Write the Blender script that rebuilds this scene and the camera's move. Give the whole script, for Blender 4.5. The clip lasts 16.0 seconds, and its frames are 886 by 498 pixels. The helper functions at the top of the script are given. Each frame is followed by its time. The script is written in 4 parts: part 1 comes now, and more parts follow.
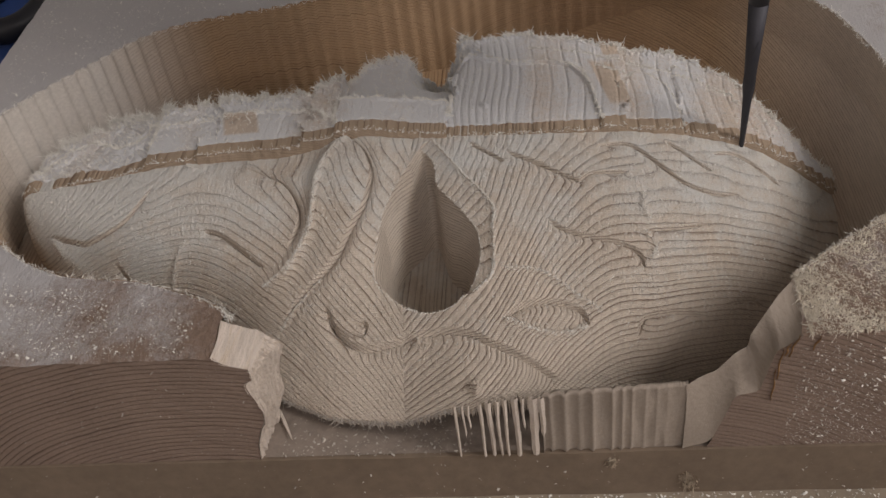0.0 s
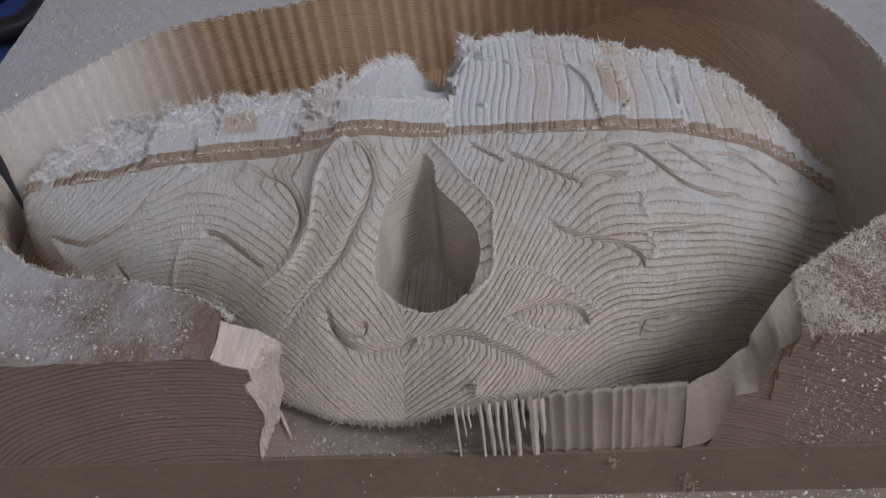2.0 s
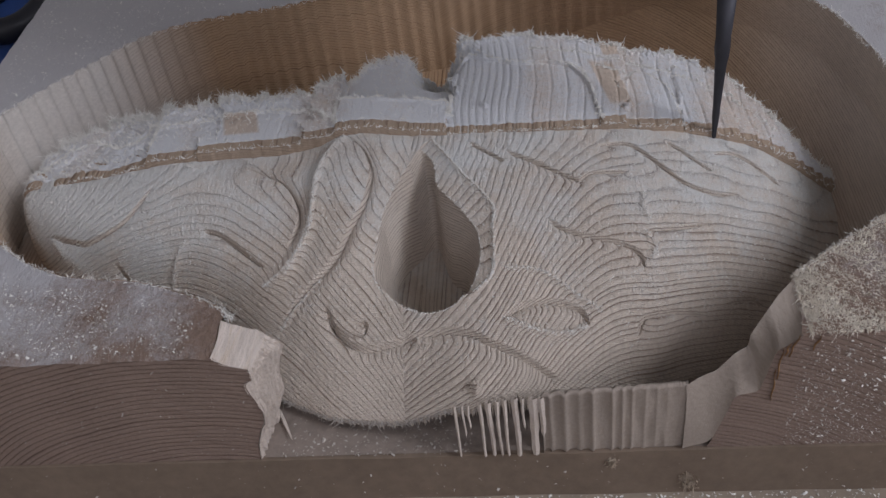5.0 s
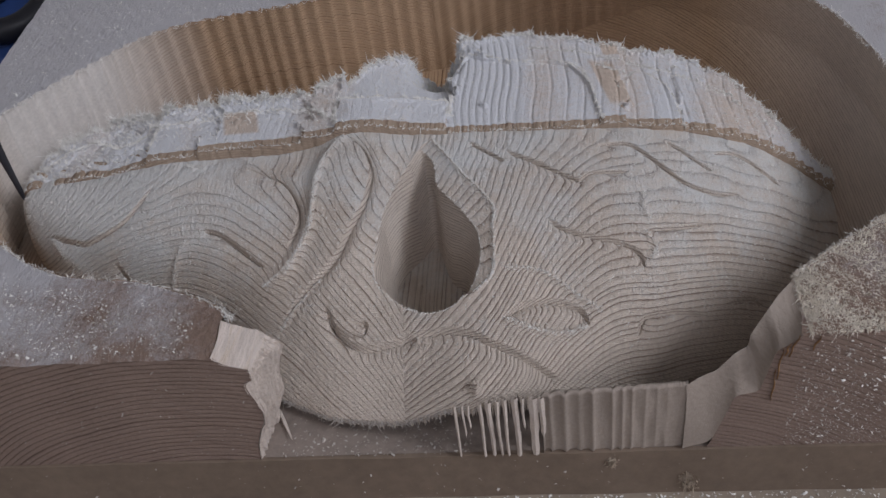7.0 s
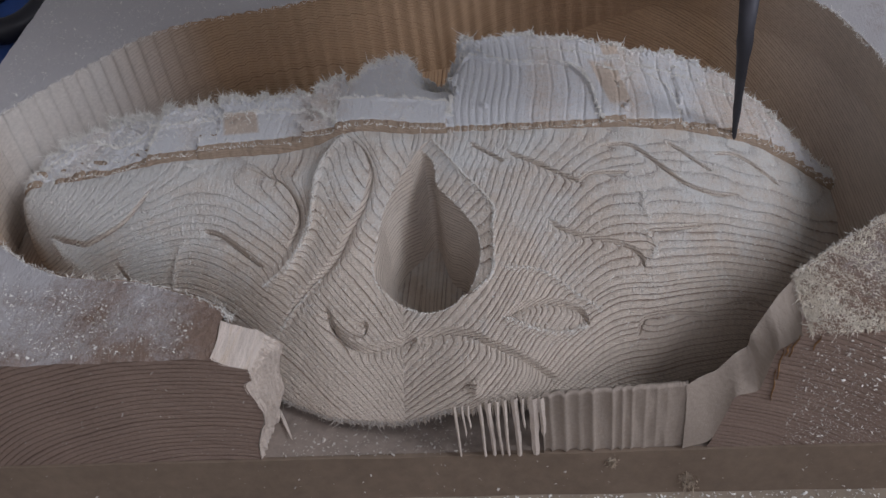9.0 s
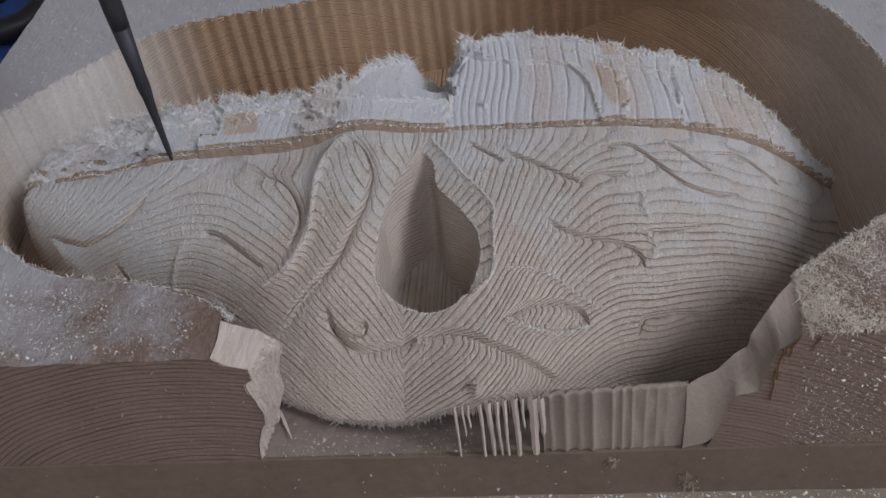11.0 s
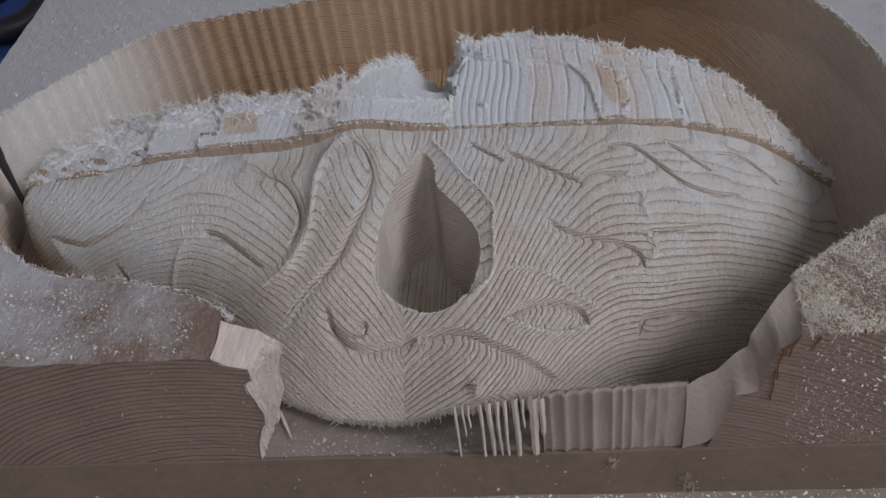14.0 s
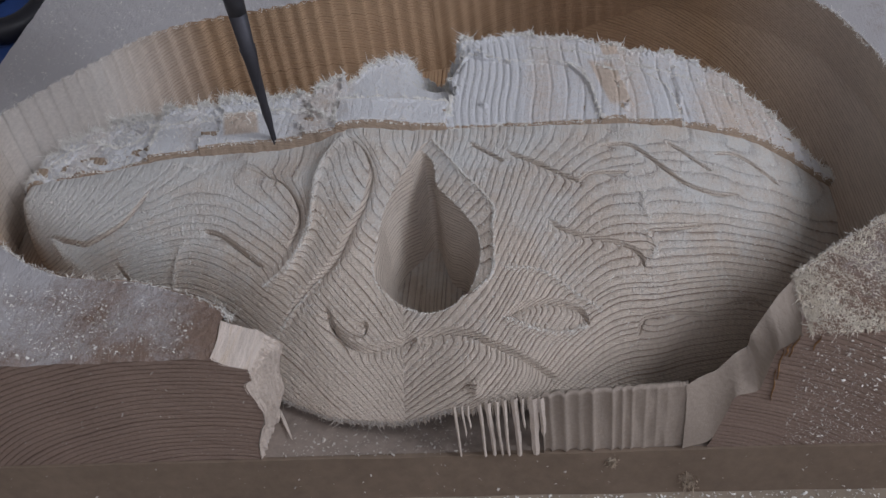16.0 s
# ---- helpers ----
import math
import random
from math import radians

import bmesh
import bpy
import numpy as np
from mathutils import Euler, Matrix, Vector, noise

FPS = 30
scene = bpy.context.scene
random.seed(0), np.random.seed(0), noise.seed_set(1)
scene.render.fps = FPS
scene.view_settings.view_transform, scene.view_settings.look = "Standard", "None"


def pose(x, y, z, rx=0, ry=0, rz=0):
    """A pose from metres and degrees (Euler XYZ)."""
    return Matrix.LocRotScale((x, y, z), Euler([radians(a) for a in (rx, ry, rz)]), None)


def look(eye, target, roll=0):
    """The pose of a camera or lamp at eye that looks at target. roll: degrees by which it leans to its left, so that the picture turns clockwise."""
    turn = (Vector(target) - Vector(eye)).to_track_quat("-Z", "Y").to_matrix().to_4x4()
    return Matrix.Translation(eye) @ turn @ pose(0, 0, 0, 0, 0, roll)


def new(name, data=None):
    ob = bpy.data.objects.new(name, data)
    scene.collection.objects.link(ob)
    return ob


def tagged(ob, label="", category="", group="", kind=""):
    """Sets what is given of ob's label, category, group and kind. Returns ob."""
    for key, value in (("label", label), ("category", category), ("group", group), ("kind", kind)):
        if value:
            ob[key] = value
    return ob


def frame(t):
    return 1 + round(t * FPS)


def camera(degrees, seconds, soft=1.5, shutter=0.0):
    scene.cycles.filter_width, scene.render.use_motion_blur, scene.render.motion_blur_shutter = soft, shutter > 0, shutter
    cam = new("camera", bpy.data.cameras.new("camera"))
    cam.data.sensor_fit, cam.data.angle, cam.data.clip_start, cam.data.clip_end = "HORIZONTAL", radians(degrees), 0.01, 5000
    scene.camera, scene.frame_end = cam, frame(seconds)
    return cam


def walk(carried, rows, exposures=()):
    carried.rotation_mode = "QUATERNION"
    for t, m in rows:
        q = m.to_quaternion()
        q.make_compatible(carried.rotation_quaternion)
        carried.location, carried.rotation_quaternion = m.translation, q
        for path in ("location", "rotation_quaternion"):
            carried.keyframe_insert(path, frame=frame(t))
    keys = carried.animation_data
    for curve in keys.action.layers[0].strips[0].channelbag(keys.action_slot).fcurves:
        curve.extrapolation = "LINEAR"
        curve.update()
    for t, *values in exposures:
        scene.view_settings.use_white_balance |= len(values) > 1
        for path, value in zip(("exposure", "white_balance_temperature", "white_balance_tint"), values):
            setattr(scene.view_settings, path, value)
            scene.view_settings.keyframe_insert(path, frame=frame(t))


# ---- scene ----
# ---- camera ----
cam = camera(48.76, 16.0, soft=1.5)
STAND = pose(0.0325, -0.15186, 0.22258, 46.2154, 6.5258, 2.6431)
walk(cam, [(0.0, STAND), (16.0, STAND)],
     exposures=[(0.0, 0.1, 8300, 20), (0.1, 0.1, 7500, 21), (0.3, 0.1, 7200, 19), (0.5, 0.1, 7900, 15), (0.8, 0.05, 6950, 19), (3.0, 0.03, 6850, 20), (16.0, 0.03, 6800, 18.5)])

# ---- daylight: a window lamp from the right, and an added fill lamp in front ----
world = bpy.data.worlds.new("sky")
scene.world = world
world.use_nodes = True
wn = world.node_tree.nodes
sky = wn.new("ShaderNodeTexSky")
sky.sky_type, sky.sun_disc, sky.sun_elevation, sky.sun_rotation = "NISHITA", False, radians(38), radians(56)
wn["Background"].inputs["Strength"].default_value = 0.1
world.node_tree.links.new(sky.outputs[0], wn["Background"].inputs["Color"])

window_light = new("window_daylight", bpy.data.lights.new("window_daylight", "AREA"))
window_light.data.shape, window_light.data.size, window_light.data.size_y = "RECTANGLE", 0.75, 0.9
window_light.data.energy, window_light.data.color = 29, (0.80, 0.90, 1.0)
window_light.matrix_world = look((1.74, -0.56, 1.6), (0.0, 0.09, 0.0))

# added fill with no known source; lifts the front faces and the shadows
front_light = new("front_fill", bpy.data.lights.new("front_fill", "AREA"))
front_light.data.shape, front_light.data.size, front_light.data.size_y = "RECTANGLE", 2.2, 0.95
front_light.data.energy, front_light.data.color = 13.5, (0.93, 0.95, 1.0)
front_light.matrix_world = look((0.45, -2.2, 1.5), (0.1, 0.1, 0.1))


# ---- materials ----
def shader(name):
    m = bpy.data.materials.new(name)
    m.use_nodes = True
    return m, m.node_tree.nodes, m.node_tree.links, m.node_tree.nodes["Principled BSDF"]


def math_node(nodes, links, op, a, b=None, c=None):
    n = nodes.new("ShaderNodeMath")
    n.operation = op
    for i, v in enumerate((a, b, c)):
        if v is None:
            continue
        if isinstance(v, (int, float)):
            n.inputs[i].default_value = v
        else:
            links.new(v, n.inputs[i])
    return n.outputs[0]


def noise_node(nodes, links, vector, scale, detail=4, rough=0.55):
    n = nodes.new("ShaderNodeTexNoise")
    n.inputs["Scale"].default_value, n.inputs["Detail"].default_value, n.inputs["Roughness"].default_value = scale, detail, rough
    links.new(vector, n.inputs["Vector"])
    return n.outputs["Fac"]


def ramp_node(nodes, links, fac, stops):
    n = nodes.new("ShaderNodeValToRGB")
    links.new(fac, n.inputs[0])
    while len(n.color_ramp.elements) < len(stops):
        n.color_ramp.elements.new(0.5)
    for e, (p, c) in zip(n.color_ramp.elements, stops):
        e.position = p
        e.color = (*c, 1) if isinstance(c, tuple) else (c, c, c, 1)
    return n.outputs[0]


def mix_node(nodes, links, fac, a, b):
    n = nodes.new("ShaderNodeMix")
    n.data_type = "RGBA"
    for sock, v in ((n.inputs[0], fac), (n.inputs[6], a), (n.inputs[7], b)):
        if isinstance(v, (int, float)):
            sock.default_value = v
        elif isinstance(v, tuple):
            sock.default_value = (*v, 1)
        else:
            links.new(v, sock)
    return n.outputs[2]


def mapped(nodes, links, vector, sx, sy, sz):
    n = nodes.new("ShaderNodeMapping")
    n.inputs["Scale"].default_value = (sx, sy, sz)
    links.new(vector, n.inputs["Vector"])
    return n.outputs[0]


def wood(name, early, late, dust=0.0, dust_colour=(0.70, 0.69, 0.68), late_amount=0.8, relief=0.25, fuzz=0.3, ring=0.00115, drift=0.0, pale_ends=0.0, mid_shade=None, lanes=False, along=0.12, passes=0.0, grains=False, shine=0.25, settle=False, bare=(), thick=None):
    """Spruce staves with their growth rings as shells round two piths; late wood is darker and stands out a little."""
    m, n, l, bsdf = shader(name)
    pos = n.new("ShaderNodeNewGeometry").outputs["Position"]
    sep = n.new("ShaderNodeSeparateXYZ")
    l.new(pos, sep.inputs[0])
    wob = noise_node(n, l, mapped(n, l, pos, 1, 0.35, 1), 14, 2)
    wobble = math_node(n, l, "MULTIPLY_ADD", wob, 0.006, -0.003)
    right = math_node(n, l, "GREATER_THAN", sep.outputs[0], -0.0095)
    cx = math_node(n, l, "MULTIPLY_ADD", right, 0.121, -0.067)
    dx = math_node(n, l, "SUBTRACT", sep.outputs[0], cx)
    dz = math_node(n, l, "ADD", sep.outputs[2], 0.066)
    r = math_node(n, l, "SQRT", math_node(n, l, "ADD", math_node(n, l, "MULTIPLY", dx, dx), math_node(n, l, "MULTIPLY", dz, dz)))
    r = math_node(n, l, "ADD", r, wobble)
    years = n.new("ShaderNodeCombineXYZ")
    l.new(r, years.inputs[0])
    l.new(right, years.inputs[1])
    growth = noise_node(n, l, years.outputs[0], 170, 3, 0.7)
    r = math_node(n, l, "ADD", r, math_node(n, l, "MULTIPLY", growth, 0.0022))
    ragged = noise_node(n, l, pos, 800, 3, 0.7)
    r = math_node(n, l, "ADD", r, math_node(n, l, "MULTIPLY", ragged, 0.0003))
    season = ramp_node(n, l, noise_node(n, l, years.outputs[0], 420, 2, 0.6), ((0.3, 0.25), (0.62, 1.0)))
    turn = math_node(n, l, "DIVIDE", r, math_node(n, l, "MULTIPLY_ADD", right, -0.00025, ring))
    saw = math_node(n, l, "FRACT", turn)
    band = ramp_node(n, l, saw, ((0.0, 0.0), (0.55, 0.04), (0.8, 0.4), (0.92, 1.0), (1.0, 0.0)))
    width = noise_node(n, l, mapped(n, l, pos, 1, 0.5, 1), 60, 2)
    amount = math_node(n, l, "MULTIPLY", math_node(n, l, "MULTIPLY", band, late_amount), math_node(n, l, "MULTIPLY", season, math_node(n, l, "MULTIPLY_ADD", width, 1.2, 0.4)))
    amount = math_node(n, l, "MINIMUM", amount, 1.0)
    if pale_ends:
        # paler and without rings towards the left end
        pale = ramp_node(n, l, math_node(n, l, "MULTIPLY_ADD", sep.outputs[0], -24.0, -2.2), ((0.0, 0.0), (0.85, pale_ends)))
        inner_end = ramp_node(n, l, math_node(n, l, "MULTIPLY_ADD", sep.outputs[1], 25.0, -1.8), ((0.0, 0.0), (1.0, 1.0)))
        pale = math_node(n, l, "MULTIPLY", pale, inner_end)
        # lighter broad end: bounced light put into the colour
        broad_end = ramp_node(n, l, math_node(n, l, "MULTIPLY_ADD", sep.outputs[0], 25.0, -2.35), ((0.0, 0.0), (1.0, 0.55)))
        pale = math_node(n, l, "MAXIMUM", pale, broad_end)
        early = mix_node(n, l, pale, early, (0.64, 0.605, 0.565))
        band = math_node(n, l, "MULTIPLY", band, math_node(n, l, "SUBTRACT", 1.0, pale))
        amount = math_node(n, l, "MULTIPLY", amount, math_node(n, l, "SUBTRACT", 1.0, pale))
    # deep shade on the back wall, put into the colour round its middle
    if mid_shade:
        mid_dark = math_node(n, l, "MULTIPLY_ADD", math_node(n, l, "ABSOLUTE", math_node(n, l, "SUBTRACT", sep.outputs[0], 0.052)), -20.0, 1.0)
        mid_dark = ramp_node(n, l, math_node(n, l, "ADD", mid_dark, math_node(n, l, "MULTIPLY", wobble, 40.0)), ((0.0, 0.0), (0.8, 1.0)))
        early = mix_node(n, l, mid_dark, early, mid_shade)
    col = mix_node(n, l, amount, early, late)
    fibre = noise_node(n, l, mapped(n, l, pos, 1, along, 1), 900, 3, 0.7)
    tone = noise_node(n, l, pos, 35, 3)
    grey = math_node(n, l, "MULTIPLY_ADD", fibre, 0.5, math_node(n, l, "MULTIPLY_ADD", tone, 0.36, 0.57))
    shade = n.new("ShaderNodeVectorMath")
    shade.operation = "SCALE"
    l.new(col, shade.inputs[0])
    l.new(grey, shade.inputs["Scale"])
    col = shade.outputs[0]
    speck = noise_node(n, l, pos, 2300 if grains else 1500, 3, 0.75)
    grain = noise_node(n, l, pos, 700 if grains else 420, 3, 0.65)
    patch = noise_node(n, l, mapped(n, l, pos, 1, 0.25, 0.4), 48, 2, 0.5) if lanes else noise_node(n, l, pos, 55, 4, 0.6)
    speck = math_node(n, l, "ADD", math_node(n, l, "MULTIPLY", speck, 0.6), math_node(n, l, "MULTIPLY", grain, 0.4))
    if drift:
        patch = math_node(n, l, "ADD", patch, math_node(n, l, "MULTIPLY", math_node(n, l, "MINIMUM", math_node(n, l, "SUBTRACT", sep.outputs[1], 0.012), 0.08), drift))
        patch = math_node(n, l, "ADD", patch, math_node(n, l, "MULTIPLY", math_node(n, l, "ADD", math_node(n, l, "MINIMUM", sep.outputs[0], -0.05), 0.09), -1.4 * max(0.0, drift - 3.0)))
    cover = math_node(n, l, "ADD", math_node(n, l, "MULTIPLY", speck, 0.7), math_node(n, l, "MULTIPLY", math_node(n, l, "MULTIPLY_ADD", patch, 1.4, -0.2), 0.6))
    hi = 1.05 - 0.8 * dust
    cover = ramp_node(n, l, math_node(n, l, "MULTIPLY", cover, 0.77), ((max(0.0, hi - 0.16), 0.0), (min(1.0, hi + 0.1), thick or min(1.0, dust * 1.3))))
    if settle:      # dust lies on what faces up
        facing = n.new("ShaderNodeSeparateXYZ")
        l.new(n.new("ShaderNodeNewGeometry").outputs["True Normal"], facing.inputs[0])
        cover = math_node(n, l, "MULTIPLY", cover, ramp_node(n, l, facing.outputs[2], ((0.2, 0.12), (0.75, 1.0))))
    for bx, by, sx, sy, skew in bare:      # places where the dusty skin is gone
        u = math_node(n, l, "ADD", math_node(n, l, "SUBTRACT", sep.outputs[0], bx), math_node(n, l, "MULTIPLY", math_node(n, l, "SUBTRACT", sep.outputs[1], by), skew))
        u = math_node(n, l, "ABSOLUTE", math_node(n, l, "DIVIDE", math_node(n, l, "ADD", u, math_node(n, l, "MULTIPLY", wobble, 0.4)), sx))
        v = math_node(n, l, "ABSOLUTE", math_node(n, l, "DIVIDE", math_node(n, l, "SUBTRACT", sep.outputs[1], by), sy))
        gone = ramp_node(n, l, math_node(n, l, "MAXIMUM", u, v), ((0.8, 0.12), (1.0, 1.0)))
        cover = math_node(n, l, "MULTIPLY", cover, gone)
    if dust > 0:
        col = mix_node(n, l, cover, col, dust_colour)
    l.new(col, bsdf.inputs["Base Color"])
    bsdf.inputs["Roughness"].default_value = 0.78
    bsdf.inputs["Specular IOR Level"].default_value = shine
    height = math_node(n, l, "ADD", math_node(n, l, "MULTIPLY", band, -relief),
                       math_node(n, l, "ADD", math_node(n, l, "MULTIPLY", fibre, fuzz), math_node(n, l, "MULTIPLY", speck, fuzz * 1.2)))
    if passes:
        path = math_node(n, l, "ADD", sep.outputs[1], math_node(n, l, "MULTIPLY", wobble, 0.12))
        comb = math_node(n, l, "SINE", math_node(n, l, "MULTIPLY", path, 6.2832 / 0.00052))
        height = math_node(n, l, "ADD", height, math_node(n, l, "MULTIPLY", comb, passes))
    bump = n.new("ShaderNodeBump")
    bump.inputs["Strength"].default_value, bump.inputs["Distance"].default_value = 0.8, 0.0006
    l.new(height, bump.inputs["Height"])
    l.new(bump.outputs[0], bsdf.inputs["Normal"])
    return m


def plain(name, colour, rough=0.6, metal=0.0, vary=0.25, scale=200, bump_mm=0.1, specular=0.3):
    m, n, l, bsdf = shader(name)
    pos = n.new("ShaderNodeTexCoord").outputs["Object"]
    a, b = noise_node(n, l, pos, scale, 5, 0.65), noise_node(n, l, pos, scale * 0.13, 3)
    k = math_node(n, l, "ADD", math_node(n, l, "MULTIPLY_ADD", a, vary, 1 - vary * 0.75), math_node(n, l, "MULTIPLY_ADD", b, vary, -vary * 0.25))
    shade = n.new("ShaderNodeVectorMath")
    shade.operation = "SCALE"
    shade.inputs[0].default_value = colour
    l.new(k, shade.inputs["Scale"])
    l.new(shade.outputs[0], bsdf.inputs["Base Color"])
    bsdf.inputs["Roughness"].default_value, bsdf.inputs["Metallic"].default_value = rough, metal
    bsdf.inputs["Specular IOR Level"].default_value = specular
    bump = n.new("ShaderNodeBump")
    bump.inputs["Strength"].default_value, bump.inputs["Distance"].default_value = 0.7, bump_mm / 1000
    l.new(a, bump.inputs["Height"])
    l.new(bump.outputs[0], bsdf.inputs["Normal"])
    return m


CARVED = wood("carved_spruce", (0.64, 0.555, 0.475), (0.20, 0.125, 0.085), dust=0.45, dust_colour=(0.69, 0.705, 0.695), late_amount=1.0, relief=1.1, fuzz=1.7, drift=5.5, passes=0.15, settle=True, thick=0.85)
ROUGH = wood("rough_cut_spruce", (0.58, 0.47, 0.38), (0.46, 0.34, 0.25), dust=0.8, dust_colour=(0.645, 0.655, 0.675), late_amount=0.5, relief=0.25, fuzz=1.1, lanes=True, along=0.6,
             bare=((0.0535, 0.114, 0.0042, 0.0135, 0.22), (0.0545, 0.1335, 0.003, 0.003, 0.2), (-0.068, 0.1055, 0.0065, 0.0065, 0.25)))
# ends are paler, the middle is darkened for the shade that falls there
WALLWOOD = wood("milled_spruce", (0.43, 0.285, 0.175), (0.14, 0.072, 0.04), dust=0.10, late_amount=1.0, relief=0.9, fuzz=0.3, pale_ends=0.97, mid_shade=(0.27, 0.165, 0.095), shine=0.35)
RAWEDGE = wood("raw_cut_edge", (0.39, 0.30, 0.225), (0.16, 0.095, 0.06), dust=0.3, late_amount=0.9, relief=0.5, fuzz=0.7, ring=0.0009)
SAWN = wood("sawn_end_grain", (0.255, 0.185, 0.15), (0.085, 0.05, 0.038), dust=0.22, late_amount=1.0, relief=0.6, fuzz=0.5, ring=0.0017)
DUSTY = wood("dusty_planed_spruce", (0.27, 0.19, 0.15), (0.17, 0.11, 0.08), dust=0.61, dust_colour=(0.59, 0.595, 0.62), late_amount=0.4, relief=0.2, fuzz=1.5, drift=6.0, along=0.35, grains=True)
# fresh spruce with the shade on the thin front wall mixed into its colour
SHADED_FRESH = wood("shaded_fresh_spruce", (0.35, 0.295, 0.25), (0.31, 0.25, 0.2), dust=0.15, late_amount=0.15, relief=0.05, fuzz=0.3)
FRESH = wood("freshly_split_spruce", (0.62, 0.54, 0.48), (0.6, 0.48, 0.36), dust=0.1, late_amount=0.6, relief=0.2, fuzz=0.9)
AMBER = plain("amber_crack", (0.33, 0.19, 0.09), 0.6, vary=0.4, scale=500)
STRAW = plain("straw_fibre", (0.76, 0.70, 0.61), 0.8, vary=0.5, scale=500)
GREYCHIP = plain("grey_wood_dust", (0.44, 0.40, 0.36), 0.85, vary=0.3, scale=300)
TUFT = plain("brown_tuft", (0.36, 0.29, 0.22), 0.8, vary=0.4, scale=400)
FIBRE = plain("wood_fibre", (0.78, 0.765, 0.725), 0.8, vary=0.3, scale=300)
DUST = plain("grey_saw_dust", (0.25, 0.205, 0.175), 0.9, vary=0.5, scale=500, bump_mm=0.4)
BOARD = plain("brown_fibreboard", (0.20, 0.15, 0.112), 0.8, vary=0.5, scale=260, bump_mm=0.25)
STEEL = plain("dark_carbide", (0.06, 0.06, 0.07), 0.55, metal=0.5, vary=0.3, scale=400, bump_mm=0.02)
BED = plain("dusty_table_top", (0.28, 0.23, 0.18), 0.85, vary=0.8, scale=160, bump_mm=0.5)
BLUE = plain("blue_plastic", (0.03, 0.07, 0.22), 0.5, vary=0.3, scale=120)
BLACK = plain("black_rubber", (0.012, 0.012, 0.016), 0.5, vary=0.3, scale=150)
PAINT = plain("pale_wall_paint", (0.76, 0.75, 0.74), 0.9, vary=0.15, scale=6, bump_mm=0.5)
CONCRETE = plain("concrete", (0.14, 0.135, 0.13), 0.9, vary=0.4, scale=9, bump_mm=1)


# ---- mesh helpers ----
def mesh_object(name, verts, faces, material, parent=None, label="", smooth=True):
    me = bpy.data.meshes.new(name)
    me.from_pydata([tuple(v) for v in verts] if not isinstance(verts, np.ndarray) else verts.tolist(), [], faces if isinstance(faces, list) else faces.tolist())
    me.materials.append(material)
    me.polygons.foreach_set("use_smooth", [smooth] * len(me.polygons))
    me.update()
    ob = new(name, me)
    if parent:
        ob.parent = parent
    if label:
        ob["label"] = label
    return ob


def part(name, bm, material, parent, label="", smooth=False):
    bmesh.ops.recalc_face_normals(bm, faces=bm.faces)
    me = bpy.data.meshes.new(name)
    bm.to_mesh(me)
    bm.free()
    me.materials.append(material)
    me.polygons.foreach_set("use_smooth", [smooth] * len(me.polygons))
    ob = new(name, me)
    if parent:
        ob.parent = parent
    if label:
        ob["label"] = label
    return ob


def box(bm, x0, x1, y0, y1, z0, z1, bevel=0.0):
    made = bmesh.ops.create_cube(bm, size=1)["verts"]
    for v in made:
        v.co = ((x0 + x1) / 2 + v.co.x * (x1 - x0), (y0 + y1) / 2 + v.co.y * (y1 - y0), (z0 + z1) / 2 + v.co.z * (z1 - z0))
    if bevel:
        bmesh.ops.bevel(bm, geom=list({e for v in made for e in v.link_edges}), offset=bevel, segments=2, affect="EDGES")
    return bm


def lathe(bm, rows, sides=32):
    """A turned body round z: rows of (radius, z)."""
    rings = [[bm.verts.new((r * math.cos(2 * math.pi * k / sides), r * math.sin(2 * math.pi * k / sides), z)) for k in range(sides)] for r, z in rows]
    for a, b in zip(rings, rings[1:]):
        for k in range(sides):
            bm.faces.new((a[k], a[(k + 1) % sides], b[(k + 1) % sides], b[k]))
    bm.faces.new(rings[0][::-1])
    bm.faces.new(rings[-1])
    return bm


def grid_faces(rows, cols, keep=None):
    i = np.arange(rows * cols).reshape(rows, cols)
    q = np.stack([i[:-1, :-1], i[:-1, 1:], i[1:, 1:], i[1:, :-1]], -1).reshape(-1, 4)
    return q if keep is None else q[keep.reshape(-1)[q].all(1)]


def sheet(name, x, y, z, keep, material, parent=None, label=""):
    """A height field with what lies outside cut away."""
    q = grid_faces(*x.shape, keep)
    used = np.unique(q)
    back = np.full(x.size, -1)
    back[used] = np.arange(len(used))
    v = np.stack([x.ravel(), y.ravel(), z.ravel()], -1)[used]
    return mesh_object(name, v, back[q], material, parent, label)


def spikes(rng, places, ways, lengths, widths):
    """Thin three-sided fibres that stand out at the places, bent a little at half their length."""
    verts, faces = [], []
    for p, w, ln, wd in zip(places, ways, lengths, widths):
        w = w / (np.linalg.norm(w) + 1e-9)
        a = np.cross(w, rng.normal(size=3))
        a /= np.linalg.norm(a) + 1e-9
        b = np.cross(w, a)
        k = len(verts)
        bend = rng.normal(size=3) * ln * 0.4
        root = p - w * 0.0003
        mid = p + w * ln * 0.55 + bend * 0.4
        for c, s in ((root, 1.0), (mid, 0.75)):
            verts += [c + a * wd * s, c - a * wd * 0.5 * s + b * wd * 0.8 * s, c - a * wd * 0.5 * s - b * wd * 0.8 * s]
        verts.append(p + w * ln + bend)
        faces += [(k, k + 1, k + 4, k + 3), (k + 1, k + 2, k + 5, k + 4), (k + 2, k, k + 3, k + 5),
                  (k + 3, k + 4, k + 6), (k + 4, k + 5, k + 6), (k + 5, k + 3, k + 6)]
    return verts, faces


